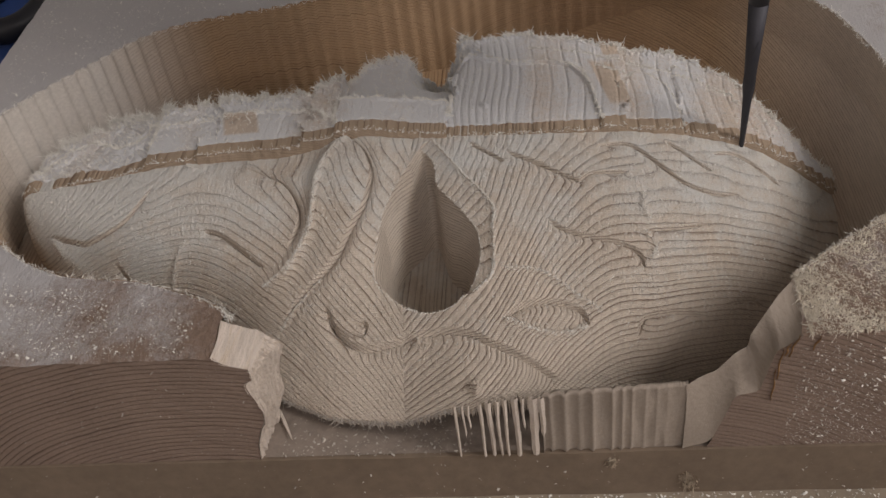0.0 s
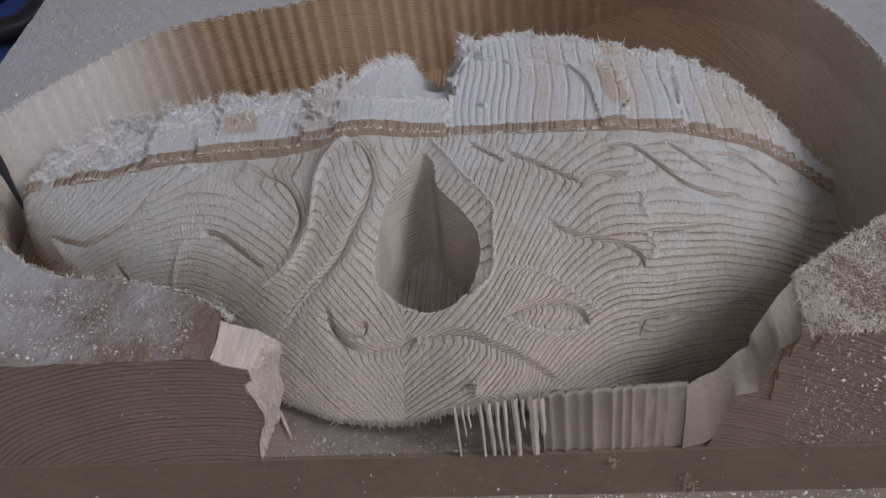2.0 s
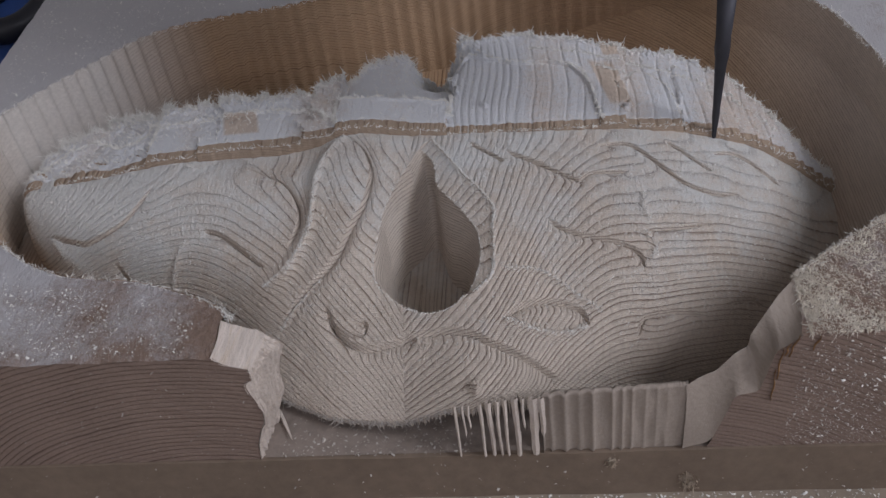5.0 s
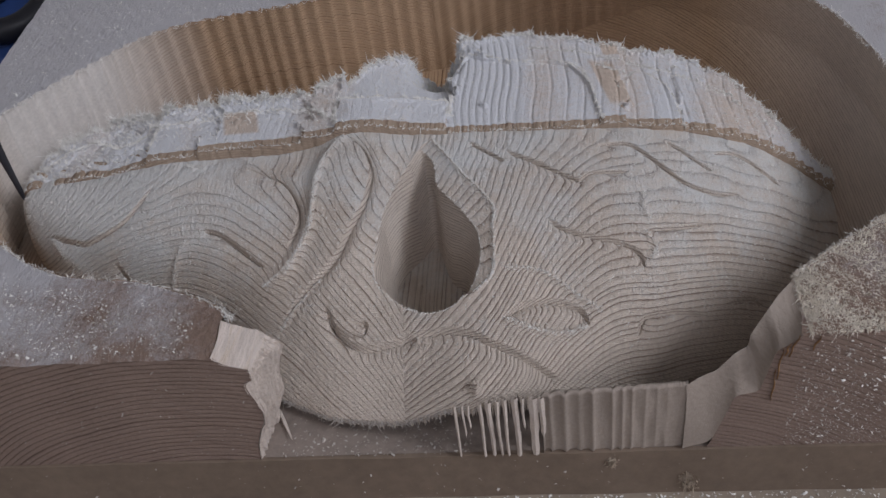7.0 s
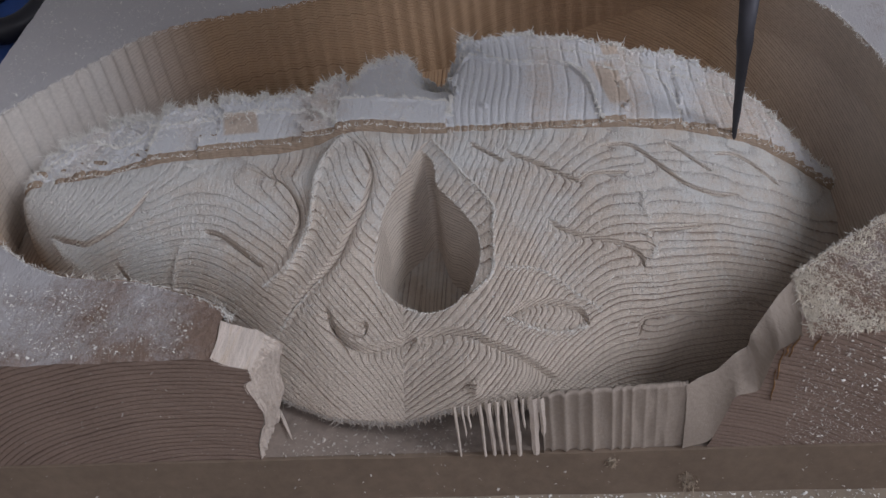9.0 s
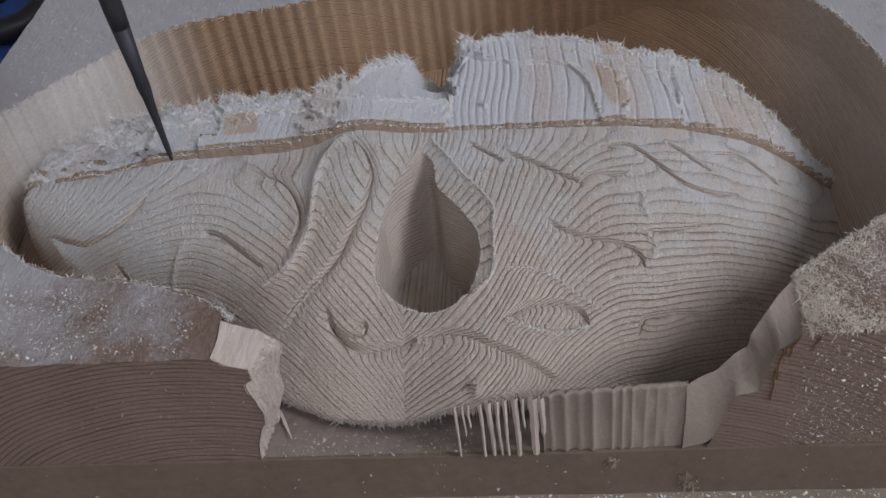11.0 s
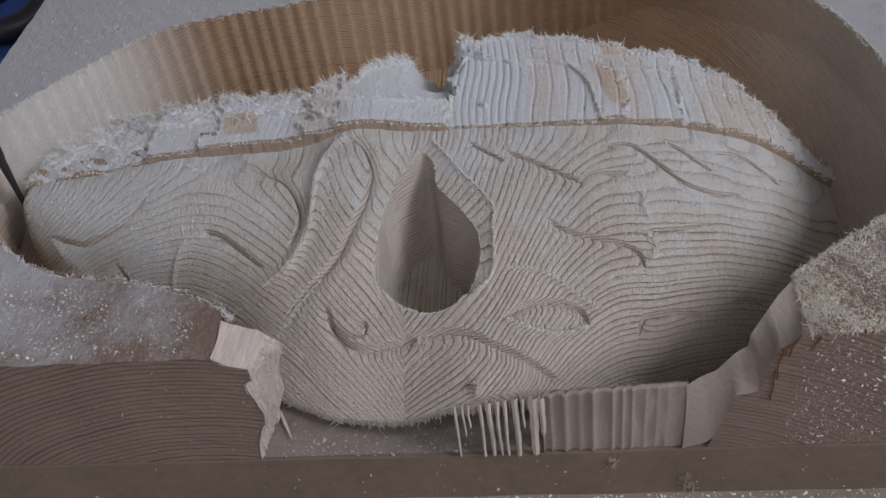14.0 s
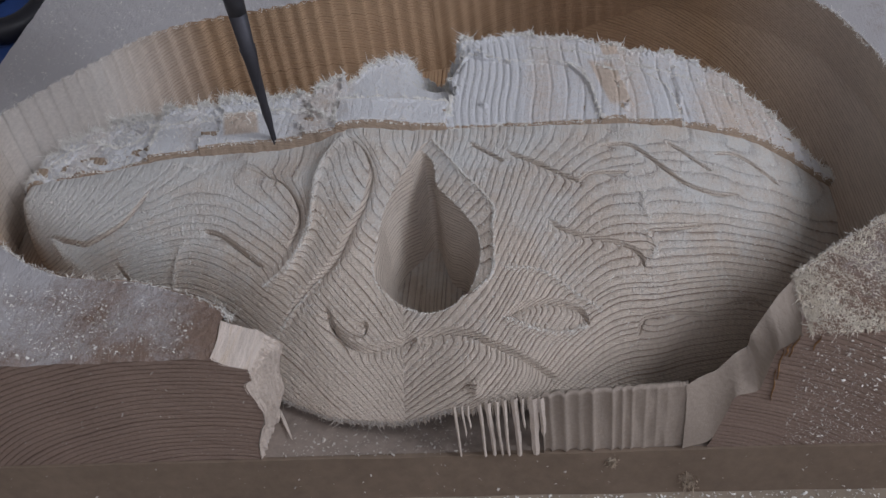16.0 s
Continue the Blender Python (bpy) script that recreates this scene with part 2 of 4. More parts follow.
# ---- the carved form ----
AXIS_Y = 0.0935          # the middle line of the carving, along x
TOP = 0.044              # thickness of the timber
PROFILE = ((-0.152, 0.008), (-0.1478, 0.017), (-0.1462, 0.022), (-0.1435, 0.0255), (-0.132, 0.0271), (-0.1156, 0.029), (-0.0925, 0.0335), (-0.0711, 0.0352),
           (-0.0543, 0.0362), (-0.0407, 0.0378), (-0.0326, 0.0405), (-0.026, 0.0413), (-0.0149, 0.0392), (-0.0008, 0.0372),
           (0.0117, 0.0369), (0.038, 0.0358), (0.0554, 0.0351), (0.0726, 0.0325), (0.0901, 0.0276), (0.0991, 0.0233),
           (0.1084, 0.0171), (0.1184, 0.0085), (0.128, 0.0005))
HALF = ((-0.1475, 0.0), (-0.1465, 0.005), (-0.144, 0.011), (-0.1374, 0.0195), (-0.125, 0.029), (-0.1, 0.041), (-0.08, 0.05), (-0.066, 0.06), (-0.052, 0.0735),
        (-0.031, 0.084), (-0.011, 0.088), (0.007, 0.0895), (0.02, 0.0872), (0.035, 0.081), (0.05, 0.078), (0.06, 0.077), (0.075, 0.0705), (0.09, 0.0605),
        (0.1, 0.053), (0.115, 0.038), (0.124, 0.02), (0.128, 0.0))
RIDGE = ((-0.12, 0.0), (-0.09, 0.0), (-0.07, -0.0012), (-0.055, -0.0020), (-0.043, -0.0018), (-0.032, 0.0), (-0.01, 0.0004), (0.005, 0.0012), (0.07, 0.0014), (0.095, 0.001),
         (0.112, 0.0))    # how the middle line dips beside the nose and swells on the brow
BRINK = ((-0.15, 0.6), (-0.135, 0.35), (-0.12, 0.2), (-0.09, 0.12), (-0.06, 0.12), (-0.03, 0.13), (-0.011, 0.19), (0.007, 0.46), (0.02, 0.5), (0.035, 0.3), (0.05, 0.15),
         (0.065, 0.1), (0.095, 0.06), (0.128, 0.0))    # how high the form still is where it ends
# the eye's upper edge, its floor, and the crest of the brow beside it
HOLE = ((-0.0065, 0.0856), (-0.0028, 0.0814), (-0.0012, 0.0724), (0.0037, 0.0653), (0.0097, 0.0567), (0.0118, 0.0501), (0.0118, 0.0435), (0.0103, 0.0372),
        (0.0074, 0.032), (0.0035, 0.0289), (-0.0029, 0.0287), (-0.0086, 0.0309), (-0.0135, 0.0344), (-0.0171, 0.0385), (-0.0186, 0.0425), (-0.0184, 0.048),
        (-0.0168, 0.06), (-0.0142, 0.0695), (-0.0105, 0.079))
PIT = ((-0.0053, 0.0802), (-0.0098, 0.0755), (-0.0148, 0.068), (-0.0168, 0.059), (-0.015, 0.046), (-0.009, 0.036), (0.0, 0.034), (0.007, 0.04), (0.0072, 0.052), (0.0041, 0.0596), (0.0, 0.0643), (-0.0025, 0.0721))
BROW = ((-0.0035, 0.0895), (0.0033, 0.0795), (0.0065, 0.0745), (0.0124, 0.0665), (0.0160, 0.0595), (0.0156, 0.054), (0.0158, 0.0428), (0.0150, 0.037), (0.0103, 0.0325))


def smooth_table(table, x, soft=0.004):
    """A table's values at x, with its corners rounded over the length soft."""
    a, b = zip(*table)
    return sum(w * np.interp(x + k * soft, a, b) for k, w in ((-1, 0.2), (-0.5, 0.2), (0, 0.2), (0.5, 0.2), (1, 0.2)))


def rounded(points, steps=6, closed=False):
    """A smooth curve through a few points."""
    p = np.array(points, float)
    n = len(p)
    out = []
    for i in range(n if closed else n - 1):
        q = [p[(i + k) % n] if closed else p[min(max(i + k, 0), n - 1)] for k in (-1, 0, 1, 2)]
        for s in np.arange(steps) / steps:
            out.append(0.5 * (2 * q[1] + (q[2] - q[0]) * s + (2 * q[0] - 5 * q[1] + 4 * q[2] - q[3]) * s * s + (3 * q[1] - q[0] - 3 * q[2] + q[3]) * s ** 3))
    if not closed:
        out.append(p[-1])
    return np.array(out)


def distance(x, y, line, closed=False):
    """Distance to a curve, how far along it (0 to 1), and on which side (-1, 1)."""
    best, along, side = np.full(x.shape, 1e9), np.zeros(x.shape), np.ones(x.shape)
    ends = np.roll(line, -1, axis=0) if closed else line[1:]
    n = len(ends)
    for i in range(n):
        a, d = line[i], ends[i] - line[i]
        l2 = max(d @ d, 1e-12)
        t = np.clip(((x - a[0]) * d[0] + (y - a[1]) * d[1]) / l2, 0, 1)
        ex, ey = x - a[0] - t * d[0], y - a[1] - t * d[1]
        r = np.hypot(ex, ey)
        near = r < best
        best = np.where(near, r, best)
        along = np.where(near, (i + t) / n, along)
        side = np.where(near, np.sign(d[0] * ey - d[1] * ex), side)
    return best, along, side


def inside(x, y, line):
    odd = np.zeros(x.shape, bool)
    for (ax, ay), (bx, by) in zip(line, np.roll(line, -1, axis=0)):
        if ay != by:
            odd ^= ((ay > y) != (by > y)) & (x < (bx - ax) * (y - ay) / (by - ay) + ax)
    return odd


def ripple(x, y, seed=0):
    """A cheap smooth noise, about -1 to 1, for lengths near 1."""
    s = seed * 1.7
    return (np.sin(x * 1.3 + 2.1 * np.sin(y * 0.9 + s) + s) + np.sin(y * 1.7 + 1.9 * np.sin(x * 1.1 - s) + 2 * s) + np.sin((x + y) * 0.83 + 1.3 * s)) / 3


def base_form(x, y):
    """The large form: a middle profile that falls off to the outline."""
    p = smooth_table(PROFILE, x, 0.003)
    half = np.maximum(smooth_table(HALF, x, 0.003), 1e-4)
    s = np.clip(np.abs(y - AXIS_Y) / half, 0, 1)
    k = np.interp(x, (-0.15, -0.1, -0.06, -0.03, 0.03, 0.06, 0.13), (2.6, 2.2, 2.2, 2.0, 2.0, 2.1, 2.2))
    brink = smooth_table(BRINK, x, 0.006)
    ridge = np.clip((y - 0.074) / 0.0155, 0, 1)
    ridge = ridge * ridge * (3 - 2 * ridge)
    return p * (brink + (1 - brink) * (1 - s ** k) ** 0.8) + ridge * np.clip(s * -8 + 4, 0, 1) * smooth_table(RIDGE, x, 0.003)

# carved strokes: what, height in mm, width in mm, kind, and their line over the work in tenths of a millimetre
STROKES = (
    ("crease between cheek and nose ridge", -0.8, 1.4, "step", ((-621, 864), (-494, 767), (-436, 674), (-423, 602), (-447, 542))),
    ("nose ridge", 0.9, 3.4, "bump", ((-288, 918), (-347, 864), (-383, 768), (-381, 639), (-405, 534), (-461, 454), (-523, 428))),
    ("light crest of the nose", 0.5, 0.9, "bump", ((-356, 830), (-377, 769), (-382, 666), (-383, 572), (-412, 505), (-452, 444))),
    ("crease beside the eye", -1.3, 1.7, "step", ((-308, 924), (-266, 882), (-236, 842), (-214, 782), (-210, 737), (-221, 650), (-242, 591), (-268, 528), (-289, 479), (-335, 432), (-417, 368), (-458, 315))),
    ("light rim below the nose", 0.6, 1.1, "bump", ((-340, 420), (-417, 358), (-458, 308))),
    ("ridge under the brow", 0.5, 1.2, "bump", ((190, 395), (292, 397), (375, 350), (450, 312))),
    ("fold under the eye", -1.2, 2.2, "step", ((317, 133), (266, 146), (150, 184), (105, 208), (27, 231), (-61, 235))),
    ("fold under the eye", -1.2, 2.0, "step", ((-61, 235), (-134, 225), (-214, 222), (-280, 259), (-323, 332))),
    ("almond", -1.1, 1.6, "step", ((412, 278), (388, 313), (320, 322), (243, 301), (181, 254))),
    ("almond lip", 0.8, 1.6, "bump", ((181, 251), (255, 228), (345, 236), (408, 271))),
    ("temple cut", -1.0, 1.6, "step", ((739, 338), (644, 334), (568, 310), (546, 267))),
    ("temple cut", -0.8, 1.2, "step", ((905, 406), (876, 412), (816, 386))),
    ("forehead cut", -1.2, 1.5, "step", ((576, 440), (563, 479), (503, 510), (377, 535), (315, 570))),
    ("forehead cut", 0.9, 1.3, "bump", ((597, 670), (591, 611), (607, 579))),
    ("forehead cut", 1.0, 1.4, "bump", ((588, 542), (615, 491), (596, 454))),
    ("forehead cut", -0.9, 1.3, "groove", ((601, 547), (682, 560), (749, 580))),
    ("forehead cut", -1.0, 1.5, "step", ((873, 707), (797, 697), (717, 723), (642, 794), (564, 855), (478, 847))),
    ("forehead cut", -1.1, 1.4, "groove", ((681, 873), (746, 821), (805, 780))),
    ("forehead cut", -0.9, 1.4, "step", ((1015, 797), (970, 825), (889, 863), (821, 848))),
    ("forehead cut", -1.0, 1.5, "step", ((412, 716), (387, 730), (289, 788), (196, 837))),
    ("forehead cut", -0.8, 1.5, "step", ((554, 747), (455, 747), (412, 716))),
    ("forehead cut", -0.8, 1.5, "step", ((191, 796), (83, 880))),
    ("cheek cut", -1.2, 1.6, "step", ((-525, 487), (-597, 548), (-679, 618), (-739, 643))),
    ("cheek cut", 0.9, 1.6, "bump", ((-845, 522), (-832, 574), (-797, 630))),
    ("cheek cut", -1.0, 1.8, "step", ((-940, 828), (-1026, 733), (-1152, 704), (-1218, 717), (-1310, 752))),
    ("cheek cut", 0.9, 1.8, "bump", ((-1306, 746), (-1246, 686), (-1153, 628))),
    ("cheek cut", -0.7, 1.5, "step", ((-1004, 579), (-1057, 629))),
    ("cheek cut", 0.8, 1.4, "bump", ((-804, 875), (-826, 889), (-840, 908))),
    ("curl", -0.55, 1.2, "groove", ((-314, 320), (-297, 283), (-255, 256), (-211, 255), (-206, 280), (-239, 285))),
    ("small knob", 2.4, 1.6, "bump", ((96, 77), (114, 56))),
)


def finished(x, y):
    """The finished carving: the large form, its strokes, the eye that goes through, and faint passes of the cutter along x."""
    h = base_form(x, y)
    full = h.copy()
    for what, height, width, kind, line in STROKES:
        pts = rounded(np.array(line) / 10000.0, 5)
        w = width / 1000.0
        lo, hi = pts.min(0) - 5 * w, pts.max(0) + 5 * w
        near = (x > lo[0]) & (x < hi[0]) & (y > lo[1]) & (y < hi[1])
        if not near.any():
            continue
        d, along, side = distance(x[near], y[near], pts)
        fade = np.clip(np.minimum(along, 1 - along) * 6 + 0.25, 0, 1)
        if kind == "step":
            shape = np.where(side < 0, np.exp(-(d / (0.2 * w)) ** 2), np.exp(-(d / (1.25 * w)) ** 2))
        elif kind == "groove":
            shape = np.exp(-(d / (0.5 * w)) ** 2)
        else:
            shape = np.exp(-(d / (0.7 * w)) ** 2)
        cut = 0.0011 * np.exp(-(d / 0.00036) ** 2) if kind != "bump" else 0.0
        h[near] += fade * ((0.8 if "cut" in what else 1.35) * height / 1000.0 * shape - cut)
    h = np.where(full > 0.0003, np.maximum(h, 0.0004), full)
    h += 0.00004 * ripple(x * 520, y * 520, 3)
    # the band between the brow's crest and the eye leans inwards
    eye, pit, brow = rounded(HOLE, 6, closed=True), rounded(PIT, 4, closed=True), rounded(BROW, 6)
    near = (np.abs(x + 0.002) < 0.032) & (y > 0.015) & (y < 0.105)
    px, py, ph = x[near], y[near], h[near]
    d_eye, _, _ = distance(px, py, eye, closed=True)
    d_brow, _, _ = distance(px, py, brow)
    d_pit, _, _ = distance(px, py, pit, closed=True)
    in_eye, in_pit = inside(px, py, eye), inside(px, py, pit)
    band = inside(px, py, np.r_[brow, [[-0.002, 0.03], [-0.008, 0.05], [-0.0065, 0.087]]]) & ~in_eye
    lean = np.where(band, d_brow / (d_brow + d_eye + 1e-6), np.where(in_eye & (px > -0.006), 1.0, 0.0))
    ph = ph - 0.0016 * lean + 0.0007 * np.exp(-(d_brow / 0.0007) ** 2) * np.where(band, 0.4, 1.0)
    # a soft funnel on the nose side
    funnel = np.interp(px, (-0.013, -0.006), (1.0, 0.0)) * np.interp(py, (0.03, 0.045, 0.08, 0.09), (0.2, 1.0, 1.0, 0.0))
    ph = ph - funnel * 0.0014 * np.where(in_eye, 1.0, np.exp(-(d_eye / 0.0055) ** 1.5))
    # walls from the edge down to the floor of the eye
    f = np.where(in_pit, 1.0, d_eye / (d_eye + d_pit + 1e-6))
    f = f ** np.interp(px, (-0.012, -0.004), (1.7, 0.85))
    h[near] = np.where(in_eye, np.maximum(0.0006, ph * (1 - f)), ph)
    return h


CREST = ((-0.148, 0.104), (-0.136, 0.1145), (-0.118, 0.1225), (-0.1, 0.1185), (-0.072, 0.1178), (-0.045, 0.1168), (-0.036, 0.121), (-0.027, 0.132), (-0.018, 0.139), (0.0, 0.139),
         (0.008, 0.1425), (0.02, 0.1445), (0.04, 0.140), (0.059, 0.135), (0.077, 0.1325), (0.0945, 0.1245), (0.1035, 0.1145), (0.112, 0.105), (0.127, 0.095))
LEDGES = (((-0.001, 0.122), (0.0075, 0.134), (0.0205, 0.129), (0.0405, 0.1255), (0.0465, 0.115), (0.0495, 0.094)),
          ((0.0495, 0.124), (0.058, 0.119), (0.064, 0.1215), (0.0715, 0.113), (0.0745, 0.094)),
          ((0.0745, 0.127), (0.085, 0.119), (0.097, 0.1085), (0.11, 0.1)),
          ((-0.098, 0.109), (-0.08, 0.111), (-0.06, 0.1105), (-0.045, 0.108), (-0.037, 0.1)))


# where torn fibres stand in fringes: a line over the work, how many, how long
FRINGES = [(ledge, 1000, 0.00065) for ledge in LEDGES[:3]] + [
    (LEDGES[3], 900, 0.0011), (CREST[1:6], 2600, 0.0014), (CREST[5:11], 1800, 0.0012), (CREST[10:], 6000, 0.00055),
    (((-0.034, 0.1075), (-0.02, 0.1078), (-0.008, 0.1074), (0.0015, 0.107)), 1100, 0.0009), (((0.0015, 0.1), (0.0018, 0.112), (0.001, 0.126), (0.006, 0.142)), 900, 0.001),
    (((-0.0345, 0.097), (-0.0352, 0.104), (-0.034, 0.112)), 500, 0.001), (((-0.0985, 0.1), (-0.0985, 0.11)), 300, 0.0008),
    (((-0.142, 0.1), (-0.125, 0.112), (-0.112, 0.106), (-0.1, 0.114)), 1500, 0.0009), (((0.028, 0.136), (0.05, 0.13), (0.07, 0.1235), (0.09, 0.113)), 900, 0.0008)]


def rough_height(x, y):
    """What the roughing cutter left: benches above the form, curled ledges, a torn crest, and terraces that fall off behind it."""
    wave = 0.0009 * ripple(x * 230, y * 260, 1) + 0.0005 * ripple(x * 700, y * 600, 2) + 0.00015 * ripple(x * 1900, y * 1800, 3)
    form = base_form(x, y)
    crest = smooth_table(CREST, x, 0.002) + 1.6 * wave + 0.0006 * ripple(x * 2100, x * 1900, 6)
    p = smooth_table(PROFILE, x, 0.003)
    levels = 0.6 * np.floor((p + 0.0031 + 0.5 * wave) / 0.0027) * 0.0027 + 0.4 * (p + 0.0018)
    slab = np.clip((x + 0.0345 - wave) / 0.0008, 0, 1) * np.clip((0.0015 + 2 * wave - x) / 0.0008, 0, 1)
    levels = levels * (1 - slab) + slab * (p + 0.0031 + 0.25 * wave)
    mound = np.clip((-0.0985 - x + 0.5 * wave) / 0.0006, 0, 1)
    levels = levels * (1 - mound) + mound * (p + 0.0009 + 1.1 * wave)
    front = levels + 0.0006 - 0.0006 * slab - 0.0006 * mound
    for ledge in LEDGES:
        a, c = zip(*ledge)
        on = (x > a[0]) & (x < a[-1])
        past = y + wave - np.interp(x, a, c)
        past = past if a[0] < 0 else -past
        rise = np.clip((past + 0.0004) / 0.0006, 0, 1) * np.where(x < 0, 0.7, 1.0)
        front = front + on * rise * (0.0011 + 0.0003 * np.exp(-np.maximum(past, 0) / 0.0006) * (0.7 + 0.6 * ripple(x * 1700, y * 1700, 4)))
    torn = (x < -0.034) * np.clip((y - 0.103) / 0.008, 0, 1)
    front = front + torn * (0.0006 * ripple(x * 420, y * 540, 8) + 0.0002 * ripple(x * 1500, y * 1300, 2) - 0.0003)
    middle = (x > -0.0345 + wave) & (x < 0.0015 + 2 * wave) & (y > 0.1075 + wave)
    front = front - middle * 0.0056 + 0.0007 * np.exp(-((y - 0.1068 - wave) / 0.0009) ** 2) * (x > -0.0345) * (x < 0.0015)
    step = 0.0029
    past = y - crest
    behind = np.ceil((form - 1.5 * np.maximum(past, 0) + wave) / step) * step
    z = np.where(past < 0, front, np.minimum(front, np.maximum(behind, front - past * 2.6)))
    z = z + np.where(x < 0.0, 0.0017, 0.0012) * np.exp(-(past / 0.0019) ** 2) * (0.7 + 0.6 * ripple(x * 700, y * 500, 9) + 0.5 * ripple(x * 2600, y * 2400, 3))
    pit = np.hypot((x + 0.0045) / 0.0075, (y - 0.1335) / 0.0095)
    z = z - 0.017 * np.exp(-pit ** 4)
    lane = x + 0.0008 * np.sin(y * 130 + x * 60)
    pitch = np.where(x < 0.022, 0.0024, 0.0052)
    saw = (lane / pitch) % 1.0
    z += np.clip(-past / 0.006, 0, 1) * np.where(x > 0.001, 1.0, 0.25 * (np.abs(x + 0.06) < 0.014)) * np.where(x > -1, 0.0001 * saw - (0.00045 + 0.00025 * ripple(x * 300, y * 90, 6)) * np.exp(-((saw - 0.5) * pitch / 0.00035) ** 2), 0.0)
    return np.minimum(z, TOP - 0.0002)


# ---- room: unseen walls added to shut out the sky and bounce daylight, two openings ----
FLOOR_Z, CEILING_Z = -0.92, 2.3
floor = part("floor", box(bmesh.new(), -2.6, 2.0, -2.4, 2.6, FLOOR_Z - 0.1, FLOOR_Z), CONCRETE, None)
tagged(floor, "grey concrete workshop floor", "floor", kind="structure")
ceiling = part("ceiling", box(bmesh.new(), -2.6, 2.0, -2.4, 2.6, CEILING_Z, CEILING_Z + 0.1), PAINT, None)
tagged(ceiling, "plain grey unseen ceiling, added to shut out the sky", "ceiling", kind="structure")
for name, b in (("wall_west", (-2.6, -2.45, -2.4, 2.6)), ("wall_north", (-2.45, 1.75, 2.45, 2.6))):
    tagged(part(name, box(bmesh.new(), *b, FLOOR_Z, CEILING_Z), PAINT, None), "plain grey painted wall, unseen, added to shut out the sky", "wall", kind="structure")
bm = bmesh.new()
for x0, x1, z0, z1 in ((-2.45, -0.7, FLOOR_Z, CEILING_Z), (1.6, 1.75, FLOOR_Z, CEILING_Z), (-0.7, 1.6, FLOOR_Z, 0.2), (-0.7, 1.6, 2.0, CEILING_Z)):
    box(bm, x0, x1, -2.4, -2.25, z0, z1)
tagged(part("wall_south", bm, PAINT, None), "plain grey unseen wall, added, with a wide opening at the fill lamp", "wall", kind="structure")
bm = bmesh.new()
for y0, y1, z0, z1 in ((-2.4, -1.1, FLOOR_Z, CEILING_Z), (-0.05, 2.6, FLOOR_Z, CEILING_Z), (-1.1, -0.05, FLOOR_Z, 1.05), (-1.1, -0.05, 2.15, CEILING_Z)):
    box(bm, 1.75, 1.9, y0, y1, z0, z1)
tagged(part("wall_east", bm, PAINT, None), "plain grey unseen wall, added, with a window opening at the main lamp", "wall", kind="structure")

# ---- machine table, board and its dust ----
bm = box(bmesh.new(), -0.75, 0.75, -0.45, 0.95, -0.07, -0.0205, 0.003)
table = tagged(part("machine_table", bm, BED, None), "dusty grey table of the milling machine", "table")
for sx in (-0.7, 0.7):
    for sy in (-0.4, 0.9):
        part("leg", box(bmesh.new(), sx - 0.04, sx + 0.04, sy - 0.04, sy + 0.04, FLOOR_Z, -0.07, 0.004), BED, table)

bm = bmesh.new()
box(bm, -0.165, 0.42, -0.0006, 0.236, -0.0205, -0.0002)
bmesh.ops.subdivide_edges(bm, edges=[e for e in bm.edges if abs(e.verts[0].co.x - e.verts[1].co.x) > 0.1], cuts=60)
for v in bm.verts:
    if v.co.y < 0.01:
        v.co.y += 0.0005 * noise.noise(Vector((v.co.x * 40, v.co.z * 60, 0)))
tagged(part("base_board", bm, BOARD, None), "brown fibreboard strip under the timber, dusty", "board")

x, y = np.meshgrid(np.linspace(-0.06, 0.075, 260), np.linspace(0.0004, 0.04, 80))
z = 0.0001 + 0.0002 * (1 + ripple(x * 500, y * 500, 2)) * np.clip(y / 0.004, 0, 1) + 0.0003 * np.clip(ripple(x * 200, y * 200, 5), 0, 1)
tagged(sheet("saw_dust", x, y, z, z > -1, DUST), "thin grey layer of wood dust on the board", "dust", kind="stuff")

# ---- the timber round the pocket ----
RIM = (((-0.0505, 0.0125), (-0.0475, 0.0)), ((-0.0572, 0.0185), (-0.068, 0.0)), ((-0.0783, 0.0275), (-0.09, 0.0)), ((-0.104, 0.0322), (-0.125, 0.0)),
       ((-0.1258, 0.0455), (-0.1655, 0.0)), ((-0.148, 0.07), (-0.1655, 0.055)), ((-0.1565, 0.0935), (-0.1655, 0.09)), ((-0.1516, 0.1108), (-0.1652, 0.125)),
       ((-0.1299, 0.1371), (-0.1635, 0.18)), ((-0.1043, 0.16), (-0.163, 0.236)), ((-0.0546, 0.1715), (-0.06, 0.236)), ((-0.02, 0.184), (-0.02, 0.236)),
       ((0.03, 0.19), (0.03, 0.236)), ((0.07, 0.184), (0.08, 0.236)), ((0.1, 0.168), (0.2, 0.236)), ((0.1229, 0.1455), (0.25, 0.17)),
       ((0.1318, 0.1232), (0.25, 0.13)), ((0.1368, 0.0935), (0.25, 0.0935)), ((0.1325, 0.064), (0.25, 0.05)), ((0.1215, 0.0425), (0.25, 0.0)),
       ((0.1044, 0.0300), (0.12, 0.0)), ((0.0922, 0.0204), (0.0885, 0.0)))


